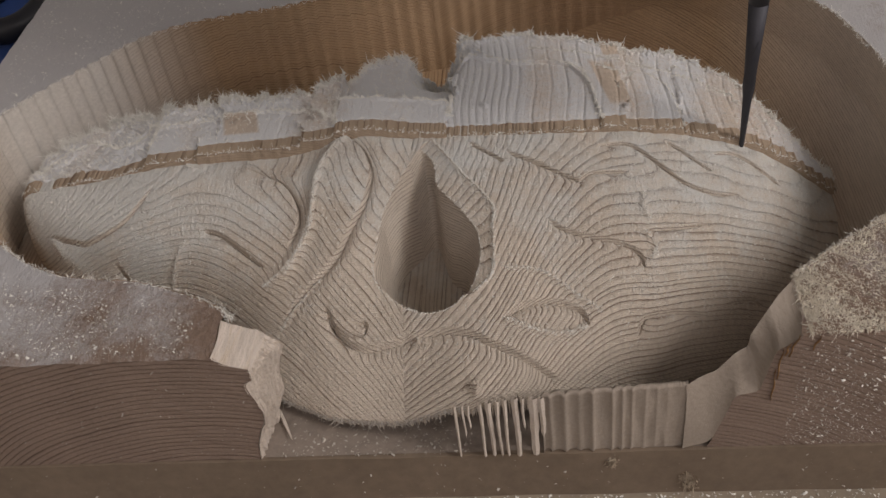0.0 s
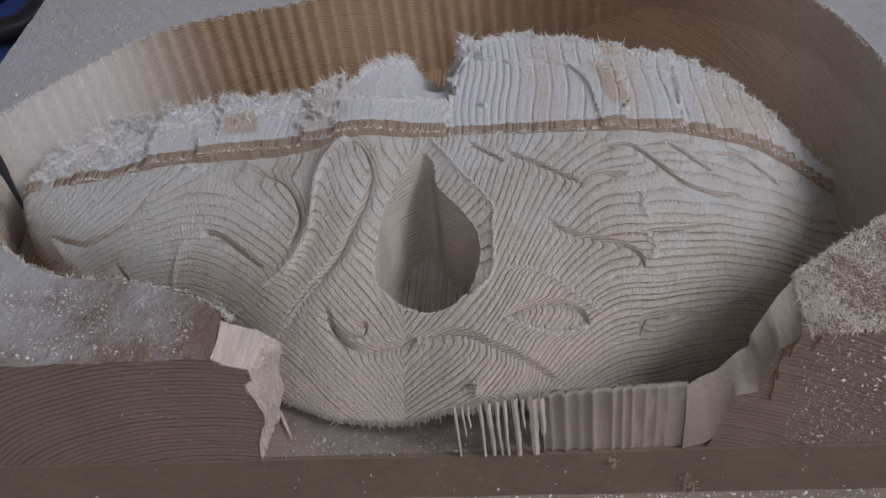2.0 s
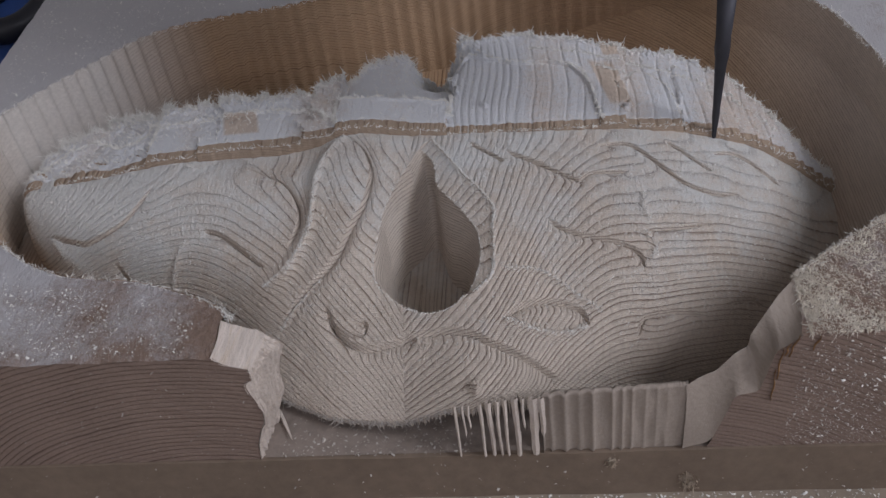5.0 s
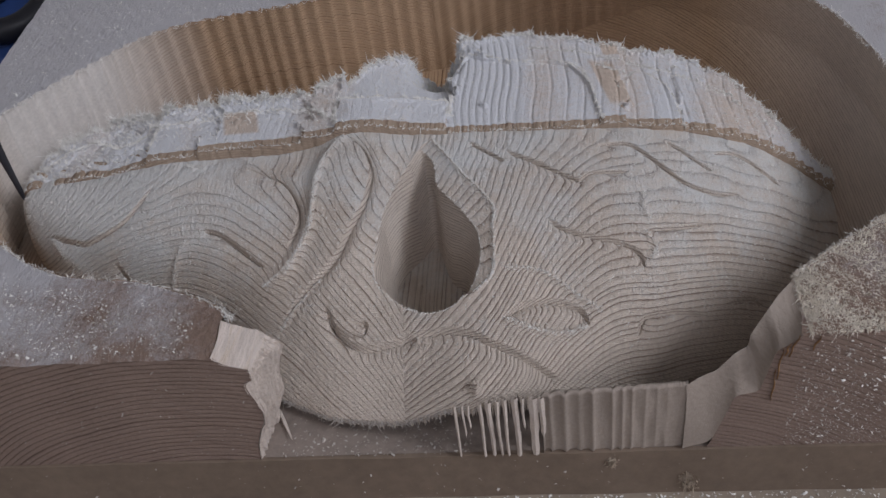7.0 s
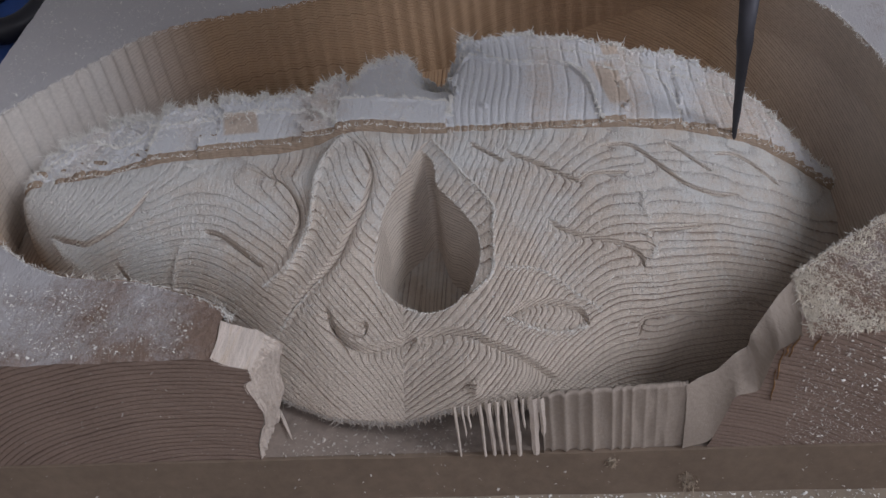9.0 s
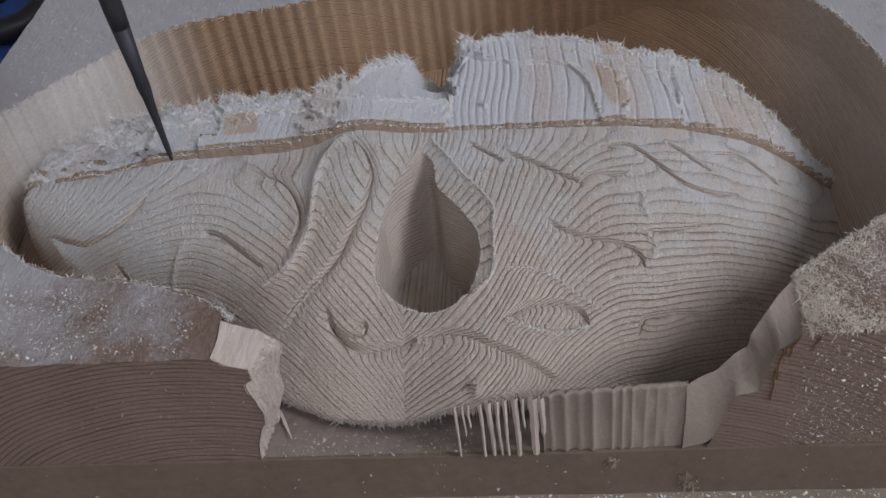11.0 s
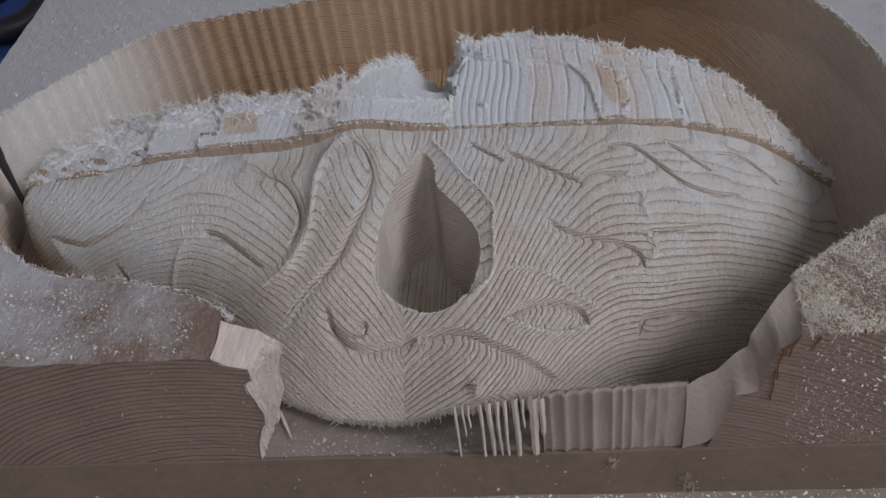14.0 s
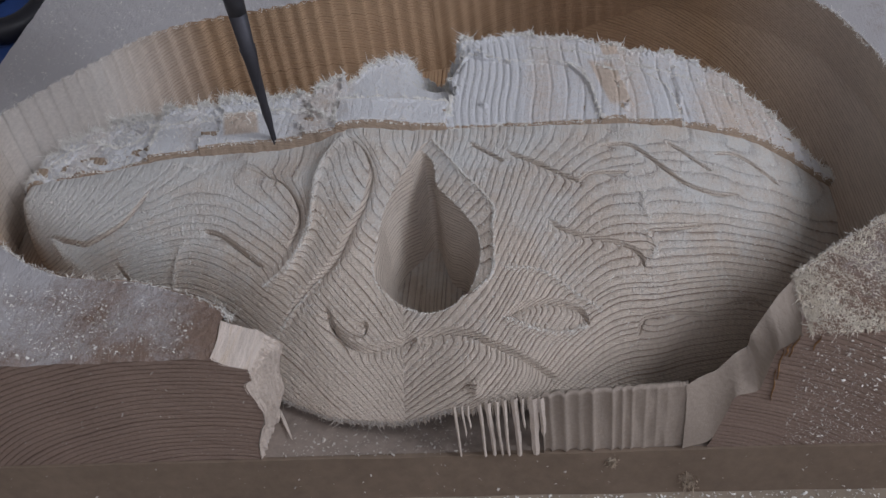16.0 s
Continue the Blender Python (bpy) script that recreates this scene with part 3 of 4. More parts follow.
LEAN_LEFT = ((0, -0.003, 0.002), (0.0066, -0.0025, 0.0045), (0.0138, 0.0, 0.0075), (0.0163, 0.0014, 0.0078), (0.0217, 0.0025, 0.008), (0.025, 0.0018, 0.0088), (0.031, 0.0006, 0.0105),
             (0.033, 0.0006, 0.0115), (0.0345, 0.0028, 0.0110), (0.0387, 0.0031, 0.007), (0.041, -0.003, 0.002), (0.044, -0.0052, -0.0025))
LEAN_RIGHT = ((0, -0.0185, 0), (0.005, -0.017, 0), (0.0135, -0.015, 0), (0.0219, -0.0132, 0), (0.0235, -0.0075, 0), (0.031, -0.0063, 0), (0.0387, -0.005, 0), (0.041, -0.0023, 0), (0.044, 0.0004, 0))


def build_block():
    block = new("timber_block")
    tagged(block, "glued spruce block with a milled pocket, dusty top", "timber block")
    steps = 44
    inner = rounded([a for a, b in RIM], steps)
    outer = np.array([b for a, b in RIM], float)
    at = np.arange(len(inner)) / steps
    outer = np.stack([np.interp(at, np.arange(len(outer)), outer[:, k]) for k in (0, 1)], -1)
    n = len(inner)
    # the cutter's flutes stand upright in the pocket wall
    step = np.r_[0, np.cumsum(np.hypot(*np.diff(inner, axis=0).T))]
    tang = np.gradient(inner, axis=0)
    tang /= np.hypot(*tang.T)[:, None] + 1e-9
    normal = np.stack([-tang[:, 1], tang[:, 0]], -1)
    out = np.sign(((outer - inner) * normal).sum(1))[:, None]
    flute = ((step + 0.0011 * np.sin(step * 95)) / 0.0056) % 1.0
    flute = np.where(flute > 0.85, (1 - flute) / 0.15, (flute / 0.85) ** 1.5)
    strength = np.interp(inner[:, 0], (-0.15, -0.06, -0.01, 0.03, 0.1), (0.0016, 0.0019, 0.0013, 0.0006, 0.00012)) * (inner[:, 1] > 0.06)
    inner = inner + normal * out * ((0.6 - flute) * strength)[:, None]
    # pocket wall
    zs = np.linspace(0.0, TOP, 24)
    X, Zz = np.meshgrid(np.arange(n), zs)
    wx, wy = inner[X, 0], inner[X, 1]
    shift = 0.00008 * ripple(step[X] * 1900, Zz * 900, 2) + 0.0003 * (Zz / TOP > 0.97) * ripple(step[X] * 1500, Zz * 0, 6)
    wx, wy = wx + (normal * out)[X, 0] * shift, wy + (normal * out)[X, 1] * shift
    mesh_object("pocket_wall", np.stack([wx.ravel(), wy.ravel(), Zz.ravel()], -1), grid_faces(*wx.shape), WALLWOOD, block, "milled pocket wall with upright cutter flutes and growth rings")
    # planed and dusty top
    s = np.linspace(0, 1, 46)[:, None]
    tx, ty = inner[None, :, 0] * (1 - s) + outer[None, :, 0] * s, inner[None, :, 1] * (1 - s) + outer[None, :, 1] * s
    first = np.clip(1 - np.arange(n) / 20, 0, 1)[None, :]
    tx = tx + first * (-0.0052 * s - 0.0025 * (1 - s))
    tz = np.full(tx.shape, TOP) + 0.00025 * ripple(tx * 240, ty * 240, 1) + 0.00018 * ripple(tx * 1100, ty * 900, 2)
    tz -= 0.0009 * np.exp(-s / 0.03) * (0.6 + 0.5 * ripple(tx * 500, ty * 500, 3))
    tz -= 0.0012 * np.exp(-ty / 0.0012) * (0.4 + 0.4 * ripple(tx * 300, ty * 0, 3))
    tz[0] = TOP - 0.0002
    mesh_object("top_face", np.stack([tx.ravel(), ty.ravel(), tz.ravel()], -1), grid_faces(*tx.shape), DUSTY, block, "dusty weathered top face with grey chips")
    # outer faces
    zs = np.linspace(0, 1, 40)[:, None]
    ox, oy = np.repeat(outer[None, :, 0], 40, 0), np.repeat(outer[None, :, 1], 40, 0)
    oz = zs * tz[-1][None, :]
    near_start, near_end = np.clip(1 - np.arange(n) / 20, 0, 1)[None, :], np.clip(1 - (n - 1 - np.arange(n)) / 20, 0, 1)[None, :]
    for lean, near in ((LEAN_LEFT, near_start), (LEAN_RIGHT, near_end)):
        hs, fs, ps = np.array(lean).T
        ox = ox + near * np.interp(oz, hs, fs)
    oy = oy + (oy < 0.001) * 0.00012 * ripple(ox * 500, oz * 900, 7)
    mesh_object("sawn_face", np.stack([ox.ravel(), oy.ravel(), oz.ravel()], -1), grid_faces(*ox.shape), SAWN, block, "brown sawn end grain with arched growth rings")
    return block


def pocket_floor(block):
    """The milled bottom between the carving and the pocket wall, rising in a soft fillet to the wall at the broad end."""
    inner = rounded([a for a, b in RIM], 20)
    mid = np.array([0.0, AXIS_Y])
    keep = slice(2 * 20, len(inner) - 10)
    ring = inner[keep]
    s = np.linspace(0.0, 0.35, 26)[:, None]
    x = ring[None, :, 0] * (1 - s) + mid[0] * s
    y = ring[None, :, 1] * (1 - s) + mid[1] * s
    d = s * np.hypot(*(ring - mid).T)[None, :]
    lift = np.interp(x, (0.02, 0.075), (0.0, 1.0)) * np.interp(y, (0.05, 0.09), (0.2, 1.0)) * 0.024 * np.exp(-(d / 0.0105) ** 1.3)
    z = 0.0006 + lift + 0.00006 * ripple(x * 700, y * 700, 2)
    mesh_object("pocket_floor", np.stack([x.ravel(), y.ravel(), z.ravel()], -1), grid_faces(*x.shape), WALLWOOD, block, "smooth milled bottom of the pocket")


def split_face(block, inner, front, lean, name, torn=0.0018):
    """A broken end of the timber: long torn steps down the grain. lean: rows of (height, x offset at the front, at the pocket)."""
    rows, cols = 170, 60
    v = np.linspace(0, 1, rows)[:, None] * np.ones((1, cols))
    u = np.linspace(0, 1, cols)[None, :] * np.ones((rows, 1))
    hs, fs, ps = np.array(lean).T
    z = v * (TOP + 0.0001)
    x0, y0 = front[0] * (1 - u) + inner[0] * u, front[1] * (1 - u) + inner[1] * u
    off = np.interp(z, hs, fs) * (1 - u) + np.interp(z, hs, ps) * u
    low = np.clip((0.87 - v) / 0.05, 0, 1)
    x = x0 + off + low * (torn * (np.sin(np.floor(u * 7 + 1.5 * v) * 31) * np.sin(v * math.pi)) + 0.0007 * ripple(u * 34, v * 5, 3) + 0.0004 * ripple(u * 90, v * 11, 8)) + (1 - low) * (0.0008 * ripple(v * 130, u * 2, 5) + 0.0004 * ripple(v * 360, u * 3, 2))
    y = y0 + 0.0003 * ripple(v * 30, u * 20, 5)
    return mesh_object(name, np.stack([x.ravel(), y.ravel(), z.ravel()], -1), grid_faces(rows, cols), FRESH, block, "pale freshly torn end of the wall", smooth=False)


BLOCK = build_block()
pocket_floor(BLOCK)
split_face(BLOCK, (-0.0505, 0.0125), (-0.0475, -0.0002), LEAN_LEFT, "torn_end", torn=0.0009)
# the thin skin left where the pocket meets the front
SKIN = ((0.0275, 0.0008, 0.0235), (0.04, 0.0006, 0.0252), (0.0476, 0.0006, 0.0255), (0.055, 0.0008, 0.0258), (0.0615, 0.001, 0.026), (0.064, 0.0012, 0.0262))
# the broken end beyond it: its upper edge, and the line where it leaves the front, from the top down
BREAK = (((0.0922, 0.0200, 0.044), (0.0889, -0.0002, 0.0440)), ((0.0861, 0.0135, 0.0436), (0.0862, -0.0002, 0.041)), ((0.0829, 0.0095, 0.0428), (0.0835, -0.0002, 0.0387)),
         ((0.0787, 0.0062, 0.0377), (0.0822, -0.0002, 0.031)), ((0.0784, 0.006, 0.0335), (0.081, -0.0002, 0.0235)), ((0.075, 0.004, 0.0334), (0.0753, -0.0002, 0.0219)),
         ((0.071, 0.003, 0.0284), (0.0735, -0.0002, 0.0135)), ((0.0672, 0.0022, 0.0272), (0.0708, -0.0002, 0.003)), ((0.0632, 0.0004, 0.0259), (0.0632, -0.0003, 0.0)))


def broken_edge():
    """The smooth broken end between the sawn front and the pocket, in a few soft facets, and its back down to the floor."""
    upper, lower = np.array([a for a, b in BREAK]), np.array([b for a, b in BREAK])
    at = np.linspace(0, len(BREAK) - 1, 120)
    soft = lambda p: np.stack([sum(np.interp(at + k, np.arange(len(p)), p[:, c]) for k in (-0.16, 0, 0.16)) / 3 for c in range(3)], -1)
    a, b = soft(upper), soft(lower)
    u = np.linspace(0, 1, 36)[:, None, None]
    v = a[None] * (1 - u) + b[None] * u
    v[..., 0] += 0.00022 * ripple(v[..., 1] * 500, v[..., 2] * 330, 4) * np.sin(np.pi * u[..., 0]) + 0.0004 * np.sin(np.pi * u[..., 0])
    mesh_object("torn_end", v.reshape(-1, 3), grid_faces(36, 120), SHADED_FRESH, BLOCK, "smooth broken edge of the front wall")
    w = np.linspace(0, 1, 12)[:, None, None]
    foot = a * np.array([1, 1, 0]) + np.array([0.0008, 0.0012, 0.0])
    v = a[None] * (1 - w) + foot[None] * w
    mesh_object("torn_back", v.reshape(-1, 3), grid_faces(12, 120), SHADED_FRESH, BLOCK)
    # cracks in the sawn front, drawn as thin amber slivers laid on it
    for x, z0, z1, lean in ((0.0849, 0.0280, 0.0400, -0.0003), (0.0841, 0.0198, 0.0316, 0.0002), (0.0880, 0.0365, 0.0438, -0.0016), (0.0930, 0.0385, 0.0437, -0.0015), (0.0862, 0.037, 0.0412, -0.0006)):
        bm = bmesh.new()
        prev = None
        for k in range(8):
            s = k / 7
            w = 0.00022 * math.sin(math.pi * min(0.95, 0.1 + s))
            c = (x + lean * (1 - s) + 0.0002 * math.sin(9 * s + x * 4000), -0.0002, z0 + (z1 - z0) * s)
            ring = [bm.verts.new((c[0] + a * w, c[1] + e * 0.0003, c[2])) for a, e in ((-1, 0), (0, -1), (1, 0), (0, 1))]
            if prev:
                for q in range(4):
                    bm.faces.new((prev[q], prev[(q + 1) % 4], ring[(q + 1) % 4], ring[q]))
            prev = ring
        part("crack_sliver", bm, AMBER, BLOCK, "thin amber sliver that stands for a crack")


def build_skin():
    line = rounded(SKIN, 22)
    n = len(line)
    step = np.r_[0, np.cumsum(np.hypot(*np.diff(line[:, :2], axis=0).T))]
    flute = np.abs(np.sin(step / 0.0033 * np.pi + 0.9 * np.sin(step * 260) + 0.5 * np.sin(step * 617)))
    rng = np.random.default_rng(5)
    flute = 0.5 + (flute - 0.5) * np.interp(line[:, 0], (0.028, 0.045, 0.06), (1.0, 0.6, 0.08))
    ragged = rng.normal(size=n) * 0.00012 + 0.0001 * (flute - 0.5)
    rows = 22
    v = np.linspace(0, 1, rows)[:, None]
    z = v * (line[:, 2] + ragged)[None, :]
    x = np.repeat(line[None, :, 0], rows, 0)
    y = line[None, :, 1] - 0.0017 * ((1 - flute) ** 3 - 0.3)[None, :] + 0.0002 * ripple(x * 800, z * 200, 1) - 0.0006
    y = np.maximum(y, -0.0005)
    front = np.stack([x.ravel(), y.ravel(), z.ravel()], -1)
    back = front + np.array([0.0, 0.0011, 0.0])
    q = grid_faces(rows, n)
    k = rows * n
    top = [(k - n + i, k - n + i + 1, 2 * k - n + i + 1, 2 * k - n + i) for i in range(n - 1)]
    left = [(i * n, (i + 1) * n, k + (i + 1) * n, k + i * n) for i in range(rows - 1)]
    mesh_object("thin_wall", np.r_[front, back], q.tolist() + (q[:, ::-1] + k).tolist() + top + left, SHADED_FRESH, BLOCK, "paper-thin fluted remains of the front wall")
    # torn strips beside it
    for x, w, z0, z1 in ((0.0052, 0.0004, 0.0, 0.021), (0.0073, 0.0003, 0.009, 0.0212), (0.0088, 0.0003, 0.013, 0.0214), (0.0118, 0.0005, 0.0, 0.022),
                         (0.0141, 0.0007, 0.0, 0.0225), (0.0162, 0.0005, 0.0, 0.0228), (0.0181, 0.0005, 0.0, 0.0232), (0.0209, 0.0008, 0.0, 0.0235),
                         (0.0228, 0.0004, 0.012, 0.0236), (0.0254, 0.0012, 0.0, 0.0237), (0.0276, 0.0008, 0.008, 0.0238)):
        bm = bmesh.new()
        prev = None
        for k in range(9):
            s = k / 8
            z = z0 + (z1 - z0) * s
            half = w * (0.75 + 0.35 * s + 0.1 * math.sin(k * 2.1 + x * 700)) * (1 if z0 == 0 or k else 0.15)
            cx = x + 0.00012 * math.sin(s * 5 + x * 900)
            cy = -0.0008 + 0.003 * max(0.0, s - 0.72) + 0.0002 * math.sin(s * 4 + x * 500)
            ring = [bm.verts.new((cx + a * half, cy + b * 0.0005, z)) for a, b in ((-1, 0), (0, -1), (1, 0), (0, 1))]
            if prev:
                for j in range(4):
                    bm.faces.new((prev[j], prev[(j + 1) % 4], ring[(j + 1) % 4], ring[j]))
            prev = ring
        part("splinter", bm, FRESH, BLOCK, "pale upright splinter of the broken wall")


build_skin()
broken_edge()

# ---- the carving ----
def build_mask():
    nx = 1300
    xs = np.linspace(-0.1472, 0.1277, nx)
    half = smooth_table(HALF, xs, 0.003)
    s = np.linspace(1.0, 0.0, 520)
    over = np.minimum(0.0105, half)
    y = np.r_[AXIS_Y - np.outer(s, half), AXIS_Y + np.outer(np.linspace(0.03, 1.0, 34), over)]
    x = np.repeat(xs[None, :], len(y), 0)
    z = finished(x, y)
    # below the brink the side drops, as a ragged hem where the front broke away
    rng = np.random.default_rng(3)
    hem = np.interp(xs, (-0.06, -0.05, 0.003, 0.006, 0.027, 0.029), (0.05, 0.0022, 0.003, 0.006, 0.007, 0.05)) * (1 + 0.3 * rng.normal(size=nx) * (xs < 0.028) * (xs > -0.055))
    low = np.maximum(z[0] - np.maximum(hem, 0.0008), 0.0)
    rows = [low, low * 0.5 + z[0] * 0.5]
    x = np.r_[x[:1], x[:1], x]
    y = np.r_[y[:1] + 0.0004, y[:1] - 0.0001, y]
    z = np.r_[[rows[0]], [rows[1]], z]
    mask = sheet("carved_mask", x, y, z, z > -1, CARVED)
    tagged(mask, "half-carved pale spruce mask with an eye hole, still in its block", "carving")
    return mask


MASK = build_mask()
START_Y, TRAVEL = 0.0903, 0.0052     # where the cut stood at first, and how far it went


def build_rough():
    rng = np.random.default_rng(11)
    nx, ny = 900, 340
    x, y = np.meshgrid(np.linspace(-0.1455, 0.1262, nx), np.linspace(0.0, 1.0, ny))
    edge = START_Y + TRAVEL + 0.00025 * ripple(x * 1400, x * 0, 1) + 0.0003 * ripple(x * 420, x * 0, 3)
    half = smooth_table(HALF, x, 0.003)
    y = edge + (AXIS_Y + half - edge) * y
    z = rough_height(x, y)
    z[0] = base_form(x[0], y[0]) - 0.0006
    z[-1] = 0.0
    rough = sheet("rough_layer", x, y, z, z > -1, ROUGH, MASK, "terraced fuzzy white rough cut still to be finished")
    # the uncut edge that the cutter eats away
    x2, v = np.meshgrid(np.linspace(-0.145, 0.1255, 1000), np.linspace(0, 1, 26))
    e2 = START_Y + 0.00022 * ripple(x2 * 1300, x2 * 0, 4) + 0.0003 * ripple(x2 * 380, x2 * 0, 7)
    y2 = e2 + v * 0.0085
    z2 = rough_height(x2, np.maximum(y2, AXIS_Y + 0.004)) - 0.0003
    z2[0] = base_form(x2[0], y2[0]) - 0.001
    z2[1] = z2[0] * 0.45 + z2[2] * 0.55
    lip = sheet("uncut_edge", x2, y2, z2, z2 > -1, RAWEDGE, MASK, "thin raw edge in front of the cutter, being milled away")
    # torn fibres on the ledges, the crest and along the cut
    gx, gy = np.gradient(z, axis=1), np.gradient(z, axis=0)
    drop = np.minimum(np.abs(gx) + np.abs(gy) * 1.3, 0.0012)
    crest = np.exp(-((y - smooth_table(CREST, x, 0.002)) / 0.0022) ** 2)
    chance = (drop + 0.00002) * (0.3 + 2.2 * crest + (0.5 + 1.6 * crest) * (x < 0.0)) * (y < smooth_table(CREST, x, 0.002) + 0.006)
    pick = rng.choice(z.size, 26000, p=(chance / chance.sum()).ravel())
    places = np.stack([x.ravel()[pick], y.ravel()[pick], z.ravel()[pick]], -1) + rng.normal(size=(len(pick), 3)) * 0.0002
    ways = rng.normal(size=(len(pick), 3)) * np.array([0.75, 0.75, 0.35]) + np.array([-0.1, -0.15, 0.75])
    long = rng.gamma(2.5, 0.00026, len(pick)) * (0.7 + 0.7 * crest.ravel()[pick]) * np.where(x.ravel()[pick] < 0, 1.25, 1.0)
    vs, fs = spikes(rng, places, ways, long, rng.uniform(0.00008, 0.0002, len(pick)))
    tagged(mesh_object("torn_fuzz", vs, fs, FIBRE, rough, smooth=False), "fuzz of torn wood fibres", kind="stuff")
    # curled fringes along the ledges, round the slab and on the cliff beside it
    places, ways, long = [], [], []
    for line, count, size in FRINGES:
        at = rounded(line, 8)
        k = rng.uniform(0, len(at) - 1, count)
        fx, fy = np.interp(k, np.arange(len(at)), at[:, 0]) + rng.normal(size=count) * 0.0004, np.interp(k, np.arange(len(at)), at[:, 1]) + rng.normal(size=count) * 0.0004
        clump = 0.55 + 0.9 * np.clip(ripple(fx * 900, fy * 900, 5), -0.4, 1)
        places.append(np.c_[fx, fy, rough_height(fx, fy)])
        ways.append(rng.normal(size=(count, 3)) * np.array([0.8, 0.7, 0.35]) + np.array([0.0, -0.25, 0.6]))
        long.append(rng.gamma(2.5, size / 2.5, count) * clump)
    places, ways, long = np.concatenate(places), np.concatenate(ways), np.concatenate(long)
    vs, fs = spikes(rng, places, ways, long, rng.uniform(0.00009, 0.00022, len(places)))
    tagged(mesh_object("torn_fringe", vs, fs, FIBRE, rough, smooth=False), "curled fringes of torn fibre on the ledges", kind="stuff")
    c = 1500
    k = rng.integers(0, 1000, c)
    places = np.stack([x2[2, k], y2[1, k] + np.abs(rng.normal(size=c)) * 0.0007, z2[3, k] - rng.random(c) * 0.0003], -1)
    ways = rng.normal(size=(c, 3)) * 0.6 + np.array([0, -0.35, 0.5])
    vs, fs = spikes(rng, places, ways, rng.gamma(2.0, 0.00025, c), rng.uniform(0.00008, 0.00018, c))
    tagged(mesh_object("torn_fuzz", vs, fs, FIBRE, lip, smooth=False), "fuzz of torn wood fibres", kind="stuff")
    # a ragged hem of fibres where the front of the carving broke off
    c = 1500
    hx = rng.uniform(-0.053, 0.007, c)
    hy = AXIS_Y - smooth_table(HALF, hx, 0.003)
    hz = base_form(hx, hy + 0.0001) - 0.0004 - rng.random(c) * 0.0018
    ways = rng.normal(size=(c, 3)) * 0.6 + np.array([0, -0.6, -0.35])
    vs, fs = spikes(rng, np.c_[hx, hy, hz], ways, rng.gamma(2.0, 0.00032, c), rng.uniform(0.00007, 0.00018, c))
    tagged(mesh_object("torn_fuzz", vs, fs, GREYCHIP, MASK, smooth=False), "torn fibres under the broken hem", kind="stuff")
    return lip


LIP = build_rough()


def rim_fibres():
    rng = np.random.default_rng(21)
    inner = rounded([a for a, b in RIM], 60)
    k = rng.integers(0, len(inner), 2600)
    p = np.c_[inner[k] + rng.normal(size=(2600, 2)) * 0.0004, np.full(2600, TOP - 0.0003) + rng.normal(size=2600) * 0.0003]
    w = rng.normal(size=(2600, 3)) * 0.7 + np.array([0, 0, 0.45])
    vs, fs = spikes(rng, p, w, rng.gamma(2.0, 0.0004, 2600), rng.uniform(0.00006, 0.00016, 2600))
    tagged(mesh_object("rim_fuzz", vs, fs, FIBRE, BLOCK, smooth=False), "torn fibres along the pocket rim", kind="stuff")


rim_fibres()


def stubble():
    """Short torn fibres that stand close on the rough right-hand top."""
    rng = np.random.default_rng(31)
    c = 24000
    u, v = rng.random(c) ** 1.3, rng.random(c)
    p = np.c_[0.0905 + u * 0.075, 0.0003 + v * (0.0195 + u * 0.055), np.full(c, TOP - 0.0001)]
    w = rng.normal(size=(c, 3)) * 0.4 + np.array([-0.3, -0.75, 0.3])
    vs, fs = spikes(rng, p, w, rng.gamma(3.0, 0.00026, c), rng.uniform(0.00006, 0.00015, c))
    tagged(mesh_object("torn_stubble", vs, fs, STRAW, BLOCK, smooth=False), "matted torn fibres on the rough top", kind="stuff")


stubble()


def chips(name, label, count, seed, spread, lift, size=0.0007, material=None):
    """Flat curled flakes strewn over a stretch: spread gives places."""
    rng = np.random.default_rng(seed)
    verts, faces = [], []
    for p in spread(rng, count):
        s = size * rng.gamma(2.0, 0.5)
        a = rng.uniform(0, 6.28)
        d, e = np.array([math.cos(a), math.sin(a), rng.normal() * 0.35]), np.array([-math.sin(a), math.cos(a), rng.normal() * 0.35])
        k = len(verts)
        t = np.array([0, 0, s * 0.25])
        w = rng.uniform(0.25, 0.7)
        q = np.array(p) + np.array([0, 0, lift])
        verts += [q - d * s - e * s * w, q + d * s - e * s * w * 0.6, q + d * s * 0.8 + e * s * w, q - d * s * 0.7 + e * s * w * 0.8, q + t * 1.6]
        faces += [(k, k + 1, k + 4), (k + 1, k + 2, k + 4), (k + 2, k + 3, k + 4), (k + 3, k, k + 4), (k + 3, k + 2, k + 1, k)]
    ob = mesh_object(name, verts, faces, material or FIBRE, None, smooth=False)
    return tagged(ob, label, "wood chips", kind="stuff")


def far_top(rng, count):
    """Places on the timber's top, outside the pocket."""
    x, y = rng.uniform(-0.161, 0.12, count), rng.uniform(0.001, 0.234, count)
    rim = rounded([a for a, b in RIM], 8)
    rim = rim + 0.006 * (rim - np.array([0.0, AXIS_Y])) / np.hypot(*(rim - np.array([0.0, AXIS_Y])).T)[:, None]
    ok = ~inside(x, y, rim) & ((x < -0.06) | (y > 0.1))
    return np.c_[x[ok], y[ok], np.full(ok.sum(), TOP)]


